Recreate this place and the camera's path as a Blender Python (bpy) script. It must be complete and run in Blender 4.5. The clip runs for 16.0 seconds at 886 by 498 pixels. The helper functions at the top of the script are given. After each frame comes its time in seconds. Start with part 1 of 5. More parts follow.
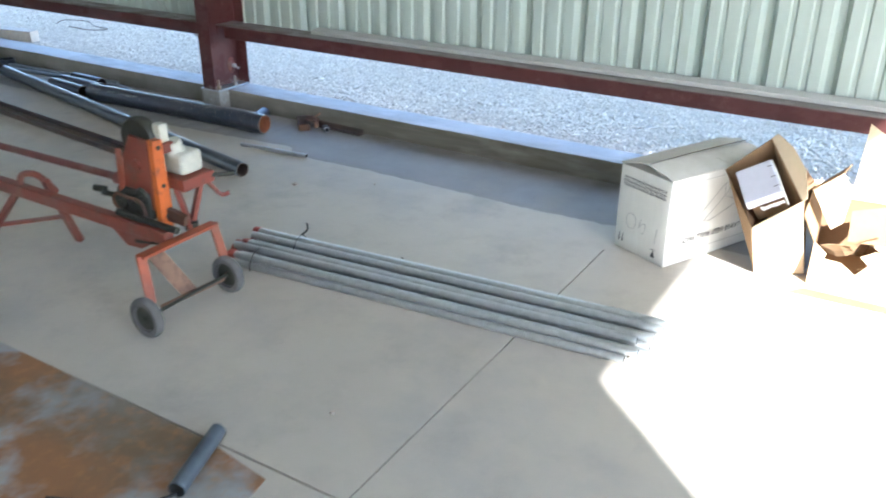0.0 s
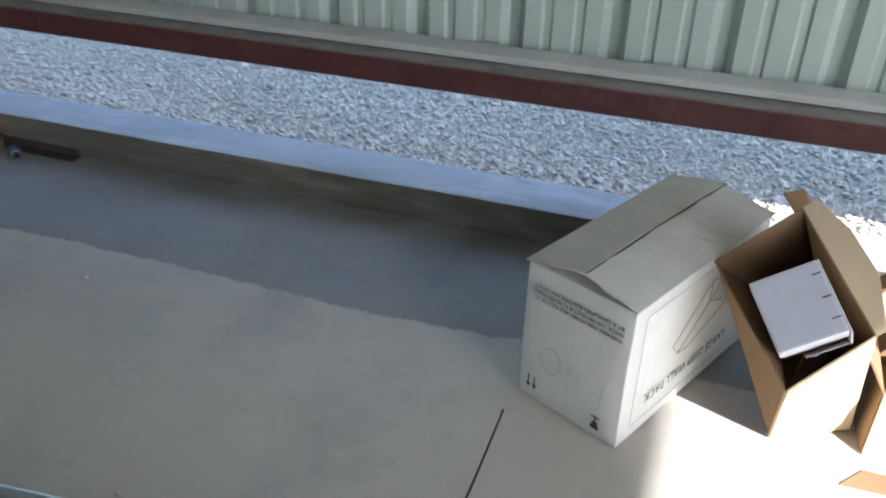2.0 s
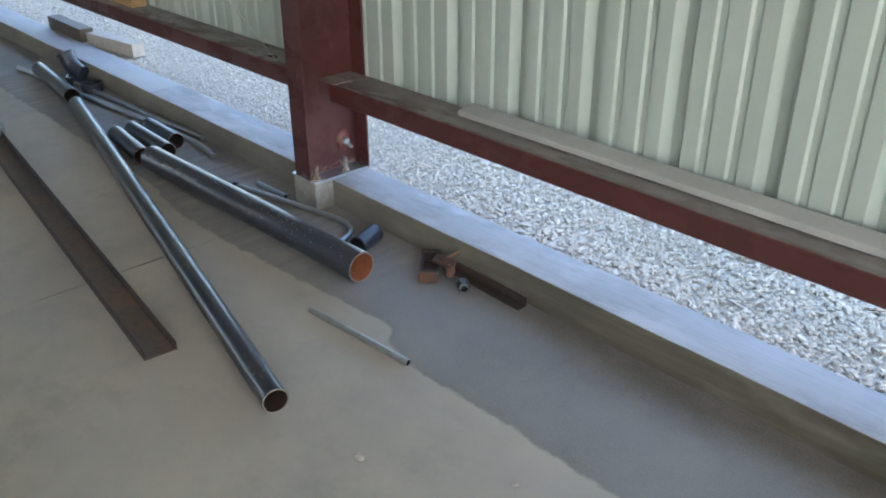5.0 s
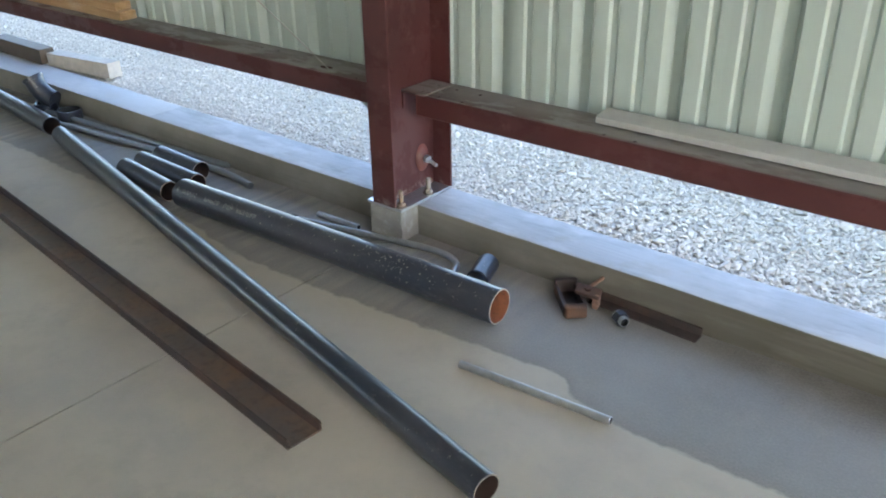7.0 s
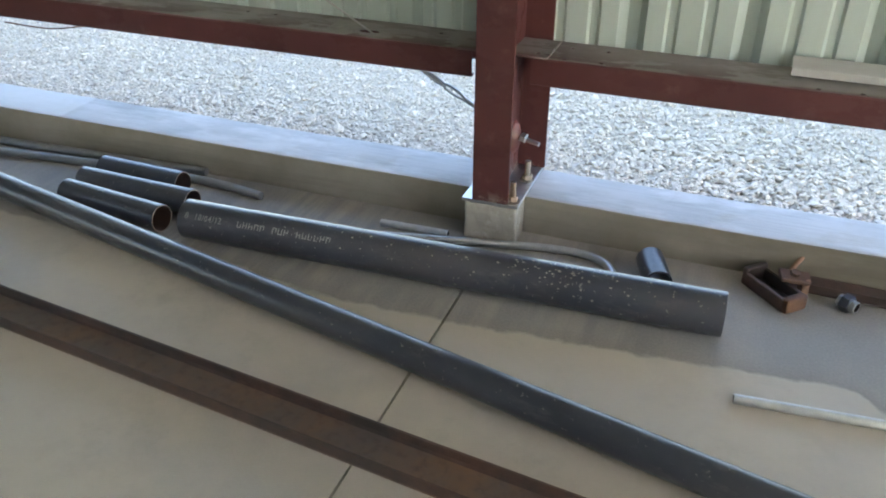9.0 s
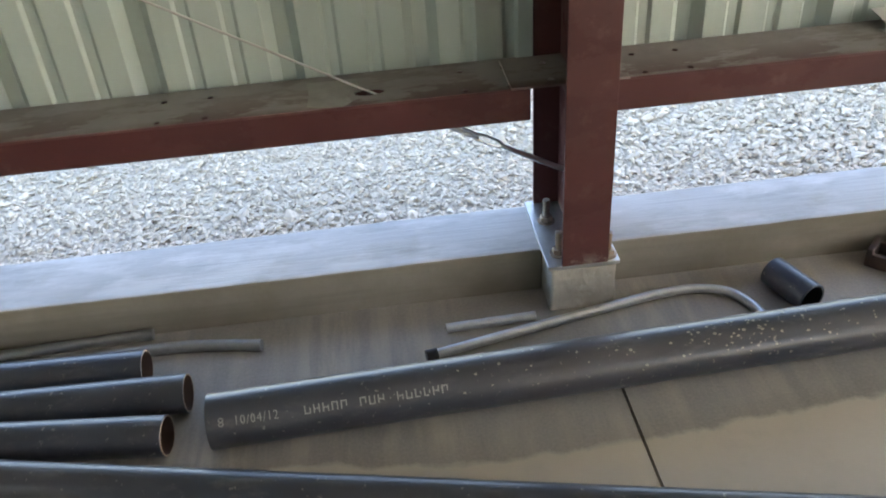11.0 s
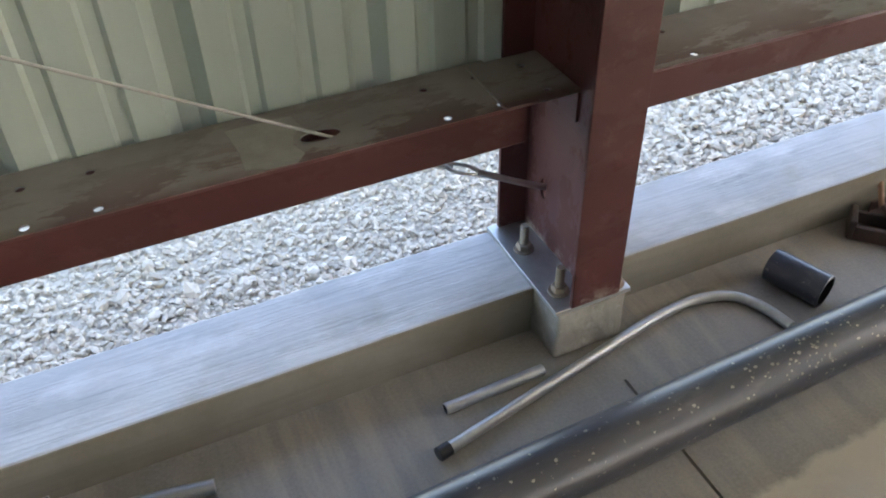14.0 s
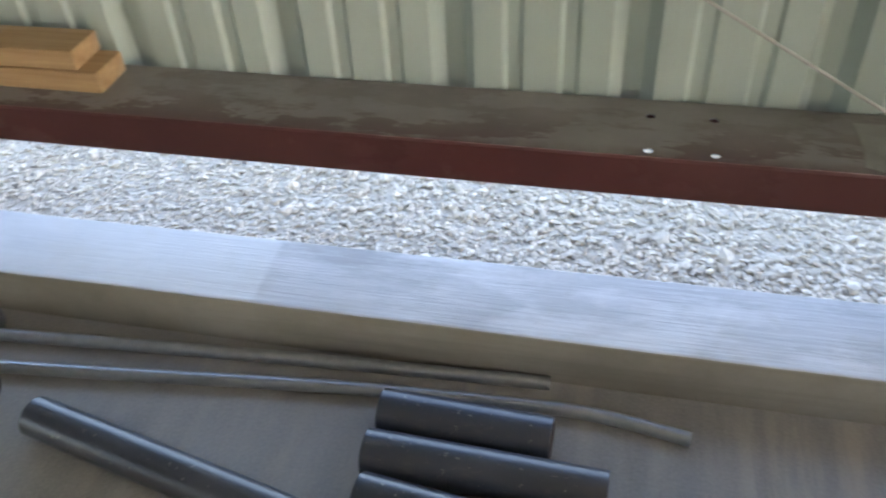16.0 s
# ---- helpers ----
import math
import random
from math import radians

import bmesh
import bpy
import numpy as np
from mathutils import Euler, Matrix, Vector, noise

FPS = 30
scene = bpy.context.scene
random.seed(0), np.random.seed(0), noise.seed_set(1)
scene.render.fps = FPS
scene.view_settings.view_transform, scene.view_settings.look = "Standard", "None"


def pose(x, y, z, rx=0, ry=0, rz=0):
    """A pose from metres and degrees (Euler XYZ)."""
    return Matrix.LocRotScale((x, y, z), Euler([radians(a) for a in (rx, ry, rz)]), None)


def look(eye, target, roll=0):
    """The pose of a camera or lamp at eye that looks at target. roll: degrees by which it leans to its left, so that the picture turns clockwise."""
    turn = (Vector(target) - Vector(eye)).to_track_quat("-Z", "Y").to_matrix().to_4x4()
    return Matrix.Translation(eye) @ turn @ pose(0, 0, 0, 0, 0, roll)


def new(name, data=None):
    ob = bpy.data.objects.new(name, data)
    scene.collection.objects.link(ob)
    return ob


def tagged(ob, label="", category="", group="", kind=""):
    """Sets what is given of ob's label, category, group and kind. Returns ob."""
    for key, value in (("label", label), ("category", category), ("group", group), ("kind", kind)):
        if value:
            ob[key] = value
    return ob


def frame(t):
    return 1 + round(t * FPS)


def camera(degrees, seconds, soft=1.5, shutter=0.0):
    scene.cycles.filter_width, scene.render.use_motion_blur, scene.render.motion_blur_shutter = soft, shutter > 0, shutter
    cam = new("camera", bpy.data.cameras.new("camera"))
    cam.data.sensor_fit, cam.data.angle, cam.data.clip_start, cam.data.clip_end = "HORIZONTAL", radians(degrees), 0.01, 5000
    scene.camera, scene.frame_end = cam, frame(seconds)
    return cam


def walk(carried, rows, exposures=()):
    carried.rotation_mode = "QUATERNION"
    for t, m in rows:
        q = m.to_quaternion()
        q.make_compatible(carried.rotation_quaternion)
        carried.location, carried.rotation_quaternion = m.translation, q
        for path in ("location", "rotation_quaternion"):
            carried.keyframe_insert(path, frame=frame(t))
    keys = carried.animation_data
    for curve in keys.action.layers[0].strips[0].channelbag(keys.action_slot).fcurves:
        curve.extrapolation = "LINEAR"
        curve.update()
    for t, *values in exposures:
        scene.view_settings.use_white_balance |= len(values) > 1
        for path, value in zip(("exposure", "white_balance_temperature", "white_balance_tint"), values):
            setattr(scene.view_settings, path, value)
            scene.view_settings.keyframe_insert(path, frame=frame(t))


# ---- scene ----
# the camera: seconds, eye in metres, yaw, pitch and roll in degrees
cam = camera(55.8, 16.0, soft=1.9, shutter=0.25)
PATH = [
    (0.0, 0.159, -0.049, 1.536, 31.44, -25.36, -0.32),
    (0.5, 0.006, 0.378, 1.492, 27.85, -25.08, -1.40),
    (1.0, -0.249, 0.758, 1.479, 26.90, -26.64, -1.44),
    (1.5, -0.413, 1.192, 1.443, 24.98, -27.08, 0.51),
    (2.0, -0.607, 1.616, 1.362, 19.13, -31.67, -1.10),
    (2.5, -0.781, 1.878, 1.306, 14.43, -35.91, -3.33),
    (3.0, -0.926, 2.041, 1.317, 17.05, -37.25, -3.42),
    (3.5, -1.034, 2.071, 1.392, 24.81, -36.78, -2.92),
    (4.0, -1.094, 2.020, 1.361, 34.41, -32.40, -3.00),
    (4.5, -1.141, 2.027, 1.424, 41.03, -31.30, -1.04),
    (5.0, -1.196, 2.002, 1.477, 47.09, -27.65, 0.23),
    (7.5, -2.359, 1.737, 1.342, 35.45, -28.49, 0.03),
    (8.0, -2.685, 1.711, 1.324, 30.79, -29.82, -1.81),
    (8.5, -2.975, 1.734, 1.280, 26.85, -29.95, 1.51),
    (9.0, -3.338, 1.748, 1.236, 20.63, -31.01, -0.18),
    (11.5, -4.474, 2.470, 1.277, -12.94, -36.69, 3.38),
    (12.0, -4.547, 2.654, 1.260, -20.29, -38.08, 1.38),
    (12.5, -4.670, 2.746, 1.230, -27.10, -39.78, 1.08),
    (13.0, -4.689, 2.824, 1.254, -25.94, -39.67, 1.59),
    (13.5, -4.682, 2.836, 1.242, -24.83, -40.13, 0.40),
    (14.0, -4.669, 2.828, 1.240, -24.50, -40.41, 1.23),
    (14.5, -4.673, 2.828, 1.234, -23.96, -39.79, 1.12),
    (15.0, -4.721, 2.831, 1.250, -16.00, -39.78, 2.01),
    (15.5, -4.794, 2.809, 1.256, -1.40, -41.33, 2.70),
    (16.0, -4.884, 2.787, 1.266, 12.29, -40.87, 2.79),
]
EXPOSURES = ((0.0, 2.7, 5700, 9), (0.5, 2.05, 5700, 9), (1.0, 1.67, 5600, 9), (1.5, 1.64, 5750, 10), (2.0, 1.73, 5700, 10), (2.5, 1.78, 6050, 11), (3.0, 1.93, 6250, 12), (3.5, 2.2, 6200, 12), (4.0, 2.36, 6200, 12), (5.0, 2.47, 6250, 12), (8.0, 2.95, 6500, 11), (12.0, 3.0, 7300, 16), (16.0, 3.0, 7080, 16))

walk(cam, [(t, pose(x, y, z, 90 + pitch, roll, yaw)) for t, x, y, z, yaw, pitch, roll in PATH], EXPOSURES)
# ---- end of path ----
# ---- light ----
SUN_ELEVATION, SUN_BEARING = 35.0, 132.0
world = bpy.data.worlds.new("daylight")
scene.world = world
world.use_nodes = True
sky = world.node_tree.nodes.new("ShaderNodeTexSky")
sky.sky_type, sky.sun_disc = "NISHITA", False
sky.sun_elevation, sky.sun_rotation = radians(SUN_ELEVATION), radians(SUN_BEARING)
background = world.node_tree.nodes["Background"]
background.inputs["Strength"].default_value = 0.15
world.node_tree.links.new(sky.outputs["Color"], background.inputs["Color"])
sun = new("sun", bpy.data.lights.new("sun", "SUN"))
sun.data.energy, sun.data.angle, sun.data.color = 4.6, radians(0.5), (1.0, 0.95, 0.87)
sun_from = Vector((math.sin(radians(SUN_BEARING)) * math.cos(radians(SUN_ELEVATION)),
                   math.cos(radians(SUN_BEARING)) * math.cos(radians(SUN_ELEVATION)), math.sin(radians(SUN_ELEVATION))))
sun.matrix_world = look(sun_from * 30, (0, 0, 0))

# ---- plan, in metres ----
EAST, WEST, SOUTH, NORTH = 3.2, -14.0, -7.0, 4.055   # inner faces of the building
EAVES = 4.6
CURB_IN, CURB_TOP = 3.854, 0.117
GIRT_IN, GIRT_TOP, GIRT_LOW = 3.879, 0.521, 0.444
COLUMN_X, COLUMN_FRONT = -3.95, 3.762
PIER_TOP = 0.125
GROUND = 0.085
RIB, RIB_AT = 0.3048, -3.045


# ---- materials ----
class Nodes:
    """A small builder of one principled material."""

    def __init__(self, name, rough=0.6, metal=0.0, specular=0.5):
        self.m = bpy.data.materials.new(name)
        self.m.use_nodes = True
        self.t = self.m.node_tree
        self.b = self.t.nodes["Principled BSDF"]
        self.b.inputs["Roughness"].default_value = rough
        self.b.inputs["Metallic"].default_value = metal
        self.b.inputs["Specular IOR Level"].default_value = specular
        self.where = self.t.nodes.new("ShaderNodeNewGeometry").outputs["Position"]
        self.height = None

    def link(self, a, b):
        self.t.links.new(a, b)

    def local(self):
        self.where = self.t.nodes.new("ShaderNodeTexCoord").outputs["Object"]
        return self

    def stretch(self, sx, sy, sz):
        n = self.t.nodes.new("ShaderNodeMapping")
        n.inputs["Scale"].default_value = (sx, sy, sz)
        self.link(self.where, n.inputs["Vector"])
        return n.outputs["Vector"]

    def noise(self, scale, detail=4, rough=0.6, at=None):
        n = self.t.nodes.new("ShaderNodeTexNoise")
        n.inputs["Scale"].default_value, n.inputs["Detail"].default_value, n.inputs["Roughness"].default_value = scale, detail, rough
        self.link(at or self.where, n.inputs["Vector"])
        return n.outputs["Fac"]

    def cells(self, scale, out="Distance", at=None):
        n = self.t.nodes.new("ShaderNodeTexVoronoi")
        n.inputs["Scale"].default_value = scale
        self.link(at or self.where, n.inputs["Vector"])
        return n.outputs[out]

    def band(self, fac, lo, hi, a=0.0, b=1.0):
        n = self.t.nodes.new("ShaderNodeMapRange")
        for k, v in zip(("From Min", "From Max", "To Min", "To Max"), (lo, hi, a, b)):
            n.inputs[k].default_value = v
        self.link(fac, n.inputs["Value"])
        return n.outputs["Result"]

    def calc(self, op, a, b):
        n = self.t.nodes.new("ShaderNodeMath")
        n.operation = op
        for s, v in zip(n.inputs, (a, b)):
            if isinstance(v, (int, float)):
                s.default_value = v
            else:
                self.link(v, s)
        return n.outputs[0]

    def axis(self, k):
        n = self.t.nodes.new("ShaderNodeSeparateXYZ")
        self.link(self.where, n.inputs[0])
        return n.outputs[k]

    def mix(self, fac, a, b):
        n = self.t.nodes.new("ShaderNodeMix")
        n.data_type = "RGBA"
        for s, v in ((n.inputs["Factor"], fac), (n.inputs["A"], a), (n.inputs["B"], b)):
            if isinstance(v, (int, float)):
                s.default_value = v
            elif isinstance(v, tuple):
                s.default_value = (*v, 1)
            else:
                self.link(v, s)
        return n.outputs["Result"]

    def curve(self, fac, lo, hi, stops, low, high):
        """A broken line through (place, value) stops: places from lo to hi, values from low to high."""
        n = self.t.nodes.new("ShaderNodeValToRGB")
        ramp = n.color_ramp
        while len(ramp.elements) < len(stops):
            ramp.elements.new(0.5)
        for e, (p, v) in zip(ramp.elements, stops):
            e.position = (p - lo) / (hi - lo)
        for e, (p, v) in zip(ramp.elements, stops):
            k = (v - low) / (high - low)
            e.color = (k, k, k, 1)
        self.link(self.band(fac, lo, hi), n.inputs["Fac"])
        g = self.t.nodes.new("ShaderNodeSeparateColor")
        self.link(n.outputs["Color"], g.inputs[0])
        return self.band(g.outputs[0], 0, 1, low, high)

    def random(self):
        return self.t.nodes.new("ShaderNodeObjectInfo").outputs["Random"]

    def island(self):
        return self.t.nodes.new("ShaderNodeNewGeometry").outputs["Random Per Island"]

    def colour(self, c):
        if isinstance(c, tuple):
            self.b.inputs["Base Color"].default_value = (*c, 1)
        else:
            self.link(c, self.b.inputs["Base Color"])
        return self

    def rough(self, fac):
        self.link(fac, self.b.inputs["Roughness"])
        return self

    def bump(self, fac, strength=0.3, distance=0.002):
        n = self.t.nodes.new("ShaderNodeBump")
        n.inputs["Strength"].default_value, n.inputs["Distance"].default_value = strength, distance
        self.link(fac, n.inputs["Height"])
        if self.height:
            self.link(self.height, n.inputs["Normal"])
        self.height = n.outputs["Normal"]
        self.link(self.height, self.b.inputs["Normal"])
        return self


def floor_material():
    n = Nodes("floor_concrete", 0.7)
    broad, mid, grain = n.noise(0.9, 5), n.noise(5, 6, 0.65), n.noise(160, 3)
    dry = n.mix(n.band(broad, 0.3, 0.7), (0.44, 0.395, 0.325), (0.54, 0.49, 0.41))
    dry = n.mix(n.band(mid, 0.52, 0.75, 0, 0.5), dry, (0.37, 0.335, 0.28))
    damp = n.mix(n.band(n.noise(2.2, 5), 0.3, 0.7), (0.205, 0.20, 0.19), (0.285, 0.28, 0.265))
    damp = n.mix(n.band(mid, 0.5, 0.7, 0, 0.4), damp, (0.36, 0.33, 0.28))
    # the damp strip beside the curb has a wavering tide line
    shore = n.curve(n.axis(0), -6, 0, ((-5.6, 3.40), (-4.6, 3.39), (-4.27, 3.335), (-3.76, 3.355), (-3.42, 3.385), (-3.1, 3.418), (-2.97, 3.42), (-2.92, 3.365), (-2.74, 3.325), (-2.4, 3.345), (-1.8, 3.332), (-1.35, 3.32), (-0.9, 3.35)), 3.2, 3.5)
    tide = n.calc("SUBTRACT", n.axis(1), shore)
    tide = n.calc("ADD", tide, n.calc("MULTIPLY", n.calc("SUBTRACT", n.noise(9, 6, 0.6), 0.5), 0.07))
    wet = n.band(tide, -0.006, 0.008)
    rim = n.calc("MULTIPLY", wet, n.band(tide, 0.0, 0.06, 1, 0))
    # dust swept towards the curb in streaks
    swept = n.noise(1, 5, 0.6, n.stretch(22, 2.4, 1))
    swept = n.calc("MULTIPLY", n.band(swept, 0.42, 0.62), n.band(n.noise(1.3, 4), 0.40, 0.60))
    damp = n.mix(n.calc("MULTIPLY", swept, n.band(n.axis(0), -3.7, -3.1, 0.8, 0.08)), damp, (0.43, 0.385, 0.32))
    # muddy silt and the curb's shade, painted together at the foot of the curb
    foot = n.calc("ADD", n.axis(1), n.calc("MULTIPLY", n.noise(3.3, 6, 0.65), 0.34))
    curb_dark = n.calc("MULTIPLY", n.band(foot, 3.80, 3.99), n.calc("MULTIPLY", n.band(n.axis(0), -3.3, -2.5), n.band(n.axis(0), -0.9, -0.4, 1, 0)))
    damp = n.mix(n.calc("MULTIPLY", curb_dark, 0.8), damp, (0.115, 0.105, 0.085))
    damp = n.mix(n.calc("MULTIPLY", rim, 0.42), damp, (0.20, 0.175, 0.14))
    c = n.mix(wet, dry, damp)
    c = n.mix(n.band(n.noise(2.6, 7, 0.70), 0.55, 0.72, 0, 0.4), c, (0.24, 0.215, 0.185))
    c = n.mix(n.band(n.noise(1.6, 5, 0.62), 0.47, 0.63, 0, 0.4), c, (0.30, 0.29, 0.285))
    c = n.mix(n.band(grain, 0.35, 0.75, 0, 0.25), c, (0.5, 0.47, 0.42))
    n.colour(c).rough(n.band(mid, 0.3, 0.7, 0.55, 0.8))
    return n.bump(grain, 0.15, 0.001).bump(n.noise(30, 4), 0.12, 0.003).m


def curb_material():
    n = Nodes("curb_concrete", 0.75)
    streak = n.noise(1, 5, 0.6, n.stretch(4, 130, 60))
    broad = n.noise(2.1, 5)
    c = n.mix(n.band(broad, 0.3, 0.7), (0.38, 0.38, 0.385), (0.50, 0.50, 0.505))
    c = n.mix(n.band(streak, 0.45, 0.75, 0, 0.45), c, (0.30, 0.31, 0.32))
    c = n.mix(n.band(n.noise(7, 6), 0.55, 0.75, 0, 0.5), c, (0.33, 0.29, 0.22))
    c = n.mix(n.band(n.noise(4.5, 6, 0.65, n.stretch(0.6, 1.5, 1)), 0.50, 0.62, 0, 0.55), c, (0.62, 0.62, 0.62))
    smear = n.band(n.noise(2.4, 7, 0.7, n.stretch(0.8, 3, 1)), 0.52, 0.66, 0, 0.55)
    c = n.mix(smear, c, (0.225, 0.225, 0.215))
    # an older pour, trowelled smoother and paler
    older = n.band(n.calc("ADD", n.axis(0), n.calc("MULTIPLY", n.noise(20, 3), 0.03)), -5.56, -5.545, 0.55, 0)
    c = n.mix(older, c, (0.60, 0.60, 0.59))
    n.colour(c)
    return n.bump(streak, 0.5, 0.004).bump(n.noise(70, 4), 0.2, 0.002).m


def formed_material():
    """The cast side faces of the curb, darker and browner than its top."""
    n = Nodes("dark_cast_concrete", 0.85)
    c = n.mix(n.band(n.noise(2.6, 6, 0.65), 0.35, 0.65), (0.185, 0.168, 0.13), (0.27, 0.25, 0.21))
    # patchy extra darkening, growing east of x = -3.9
    curb_dark = n.calc("MULTIPLY", n.band(n.axis(0), -3.9, -2.6), n.band(n.noise(3.1, 5, 0.6, n.stretch(0.6, 1, 3)), 0.30, 0.52))
    c = n.mix(n.calc("MULTIPLY", curb_dark, 0.85), c, (0.075, 0.068, 0.047))
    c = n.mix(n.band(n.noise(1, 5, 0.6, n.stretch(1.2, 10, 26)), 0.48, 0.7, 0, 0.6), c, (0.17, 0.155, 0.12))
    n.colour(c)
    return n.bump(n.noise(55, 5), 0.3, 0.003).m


def pier_material():
    n = Nodes("pier_concrete", 0.8)
    c = n.mix(n.band(n.noise(6, 6), 0.35, 0.7), (0.38, 0.355, 0.305), (0.26, 0.245, 0.21))
    c = n.mix(n.band(n.noise(30, 4), 0.5, 0.7, 0, 0.5), c, (0.55, 0.53, 0.49))
    n.colour(c)
    return n.bump(n.noise(45, 6), 0.5, 0.004).m


def oxide_paint(name, dust):
    n = Nodes(name, 0.55)
    red = n.mix(n.band(n.noise(3, 5), 0.3, 0.7), (0.060, 0.0165, 0.0155), (0.088, 0.0245, 0.023))
    grey = n.mix(n.band(n.noise(9, 5), 0.3, 0.7), (0.205, 0.19, 0.175), (0.275, 0.255, 0.235))
    scuffed = n.band(n.noise(7, 8, 0.68, n.stretch(0.6, 1.6, 1)), 0.49, 0.535)
    if dust:
        near = n.band(n.axis(1), GIRT_IN + 0.01, GIRT_IN + 0.10, 1, 0)
        bare = n.calc("MULTIPLY", scuffed, n.calc("ADD", n.calc("MULTIPLY", near, 0.6), 0.12))
        bare = n.calc("MULTIPLY", bare, n.band(n.axis(0), -3.3, -2.5, 1, 0.25))
        bare = n.calc("MAXIMUM", bare, n.calc("MULTIPLY", n.band(n.axis(1), GIRT_IN + 0.004, GIRT_IN + 0.03, 0.85, 0), n.band(n.noise(6, 6, 0.65), 0.4, 0.6, 0.3, 1)))
        c = n.mix(bare, grey, (0.105, 0.045, 0.04))
    else:
        c = n.mix(n.band(n.noise(12, 6, 0.7), 0.60, 0.76, 0, 0.28), red, (0.23, 0.16, 0.14))
        low = n.calc("MULTIPLY", n.band(n.axis(2), 0.13, 0.165, 0.7, 0), n.band(n.noise(40, 5), 0.5, 0.6))
        c = n.mix(low, c, (0.30, 0.26, 0.22))
    n.colour(c).rough(n.band(scuffed, 0, 1, 0.5, 0.75))
    return n.bump(n.noise(90, 3), 0.08, 0.001).m


def panel_material():
    n = Nodes("panel_paint", 0.42)
    c = n.mix(n.band(n.noise(1.2, 4), 0.3, 0.7), (0.375, 0.44, 0.395), (0.435, 0.495, 0.45))
    run = n.noise(1, 5, 0.6, n.stretch(14, 14, 0.7))
    c = n.mix(n.band(run, 0.52, 0.78, 0, 0.35), c, (0.30, 0.335, 0.29))
    n.colour(c)
    return n.bump(n.noise(3, 3, 0.5, n.stretch(3, 3, 1)), 0.06, 0.004).m


def trim_material():
    n = Nodes("trim_paint", 0.5)
    c = n.mix(n.band(n.noise(3, 6), 0.35, 0.7), (0.47, 0.475, 0.45), (0.39, 0.385, 0.36))
    n.colour(n.mix(n.band(n.noise(30, 5), 0.55, 0.75, 0, 0.4), c, (0.33, 0.30, 0.26)))
    return n.m


def gravel_material(name, island):
    n = Nodes(name, 0.9)
    if island:
        pick = n.island()
        c = n.mix(n.band(pick, 0, 1), (0.60, 0.53, 0.45), (0.90, 0.815, 0.71))
        c = n.mix(n.band(n.noise(70, 4), 0.5, 0.7, 0, 0.4), c, (0.48, 0.43, 0.36))
        n.colour(c)
        return n.bump(n.noise(180, 4), 0.3, 0.002).m
    edge, tint = n.cells(80), n.cells(80, "Color")
    g = n.t.nodes.new("ShaderNodeSeparateColor")
    n.link(tint, g.inputs[0])
    c = n.mix(g.outputs[0], (0.58, 0.515, 0.43), (0.78, 0.705, 0.605))
    c = n.mix(n.band(edge, 0.45, 0.8, 0, 0.7), c, (0.56, 0.50, 0.43))
    c = n.mix(n.band(n.noise(0.7, 5), 0.45, 0.7, 0, 0.4), c, (0.52, 0.47, 0.40))
    n.colour(c)
    return n.bump(n.band(edge, 0, 0.7, 1, 0), 0.8, 0.012).m


def black_pipe(name):
    n = Nodes(name, 0.38, 0.0, 0.8).local()
    c = n.mix(n.band(n.noise(7, 6), 0.3, 0.75), (0.014, 0.019, 0.032), (0.030, 0.038, 0.056))
    c = n.mix(n.band(n.noise(28, 6, 0.7, n.stretch(0.35, 1, 1)), 0.54, 0.72, 0, 0.6), c, (0.11, 0.112, 0.118))
    c = n.mix(n.band(n.noise(80, 3), 0.66, 0.70, 0, 0.7), c, (0.30, 0.29, 0.27))
    dust = n.band(n.noise(4, 5, 0.6, n.stretch(0.5, 1, 1)), 0.42, 0.72)
    c = n.mix(n.calc("MULTIPLY", dust, 0.22), c, (0.17, 0.145, 0.135))
    n.colour(c).rough(n.calc("ADD", n.band(n.noise(70, 4), 0.3, 0.7, 0.30, 0.33), n.calc("MULTIPLY", dust, 0.08)))
    return n.bump(n.noise(60, 4), 0.07, 0.001).m


def galvanised(name, shade=1.0):
    n = Nodes(name, 0.34, 0.85).local()
    c = n.mix(n.band(n.noise(45, 3), 0.3, 0.7), tuple(v * shade for v in (0.50, 0.52, 0.53)), tuple(v * shade for v in (0.60, 0.62, 0.63)))
    n.colour(n.mix(n.band(n.noise(9, 5), 0.60, 0.80, 0, 0.3), c, (0.32, 0.31, 0.30)))
    return n.rough(n.band(n.noise(20, 4), 0.3, 0.7, 0.31, 0.36)).m


def rusty(name, a=(0.085, 0.05, 0.038), b=(0.19, 0.088, 0.042), rough=0.8):
    n = Nodes(name, rough, 0.1).local()
    c = n.mix(n.band(n.noise(4, 7, 0.7), 0.42, 0.72), a, b)
    c = n.mix(n.band(n.noise(40, 5), 0.5, 0.7, 0, 0.5), c, (0.055, 0.038, 0.035))
    n.colour(c)
    return n.bump(n.noise(70, 5), 0.4, 0.002).m


def orange_paint(name, a, b):
    n = Nodes(name, 0.5).local()
    c = n.mix(n.band(n.noise(6, 6), 0.3, 0.7), a, b)
    c = n.mix(n.band(n.noise(19, 7, 0.75), 0.52, 0.66, 0, 0.8), c, (0.12, 0.06, 0.04))
    c = n.mix(n.band(n.noise(3.5, 6, 0.7), 0.50, 0.68, 0, 0.5), c, (0.20, 0.15, 0.12))
    n.colour(c)
    return n.bump(n.noise(50, 4), 0.2, 0.001).m


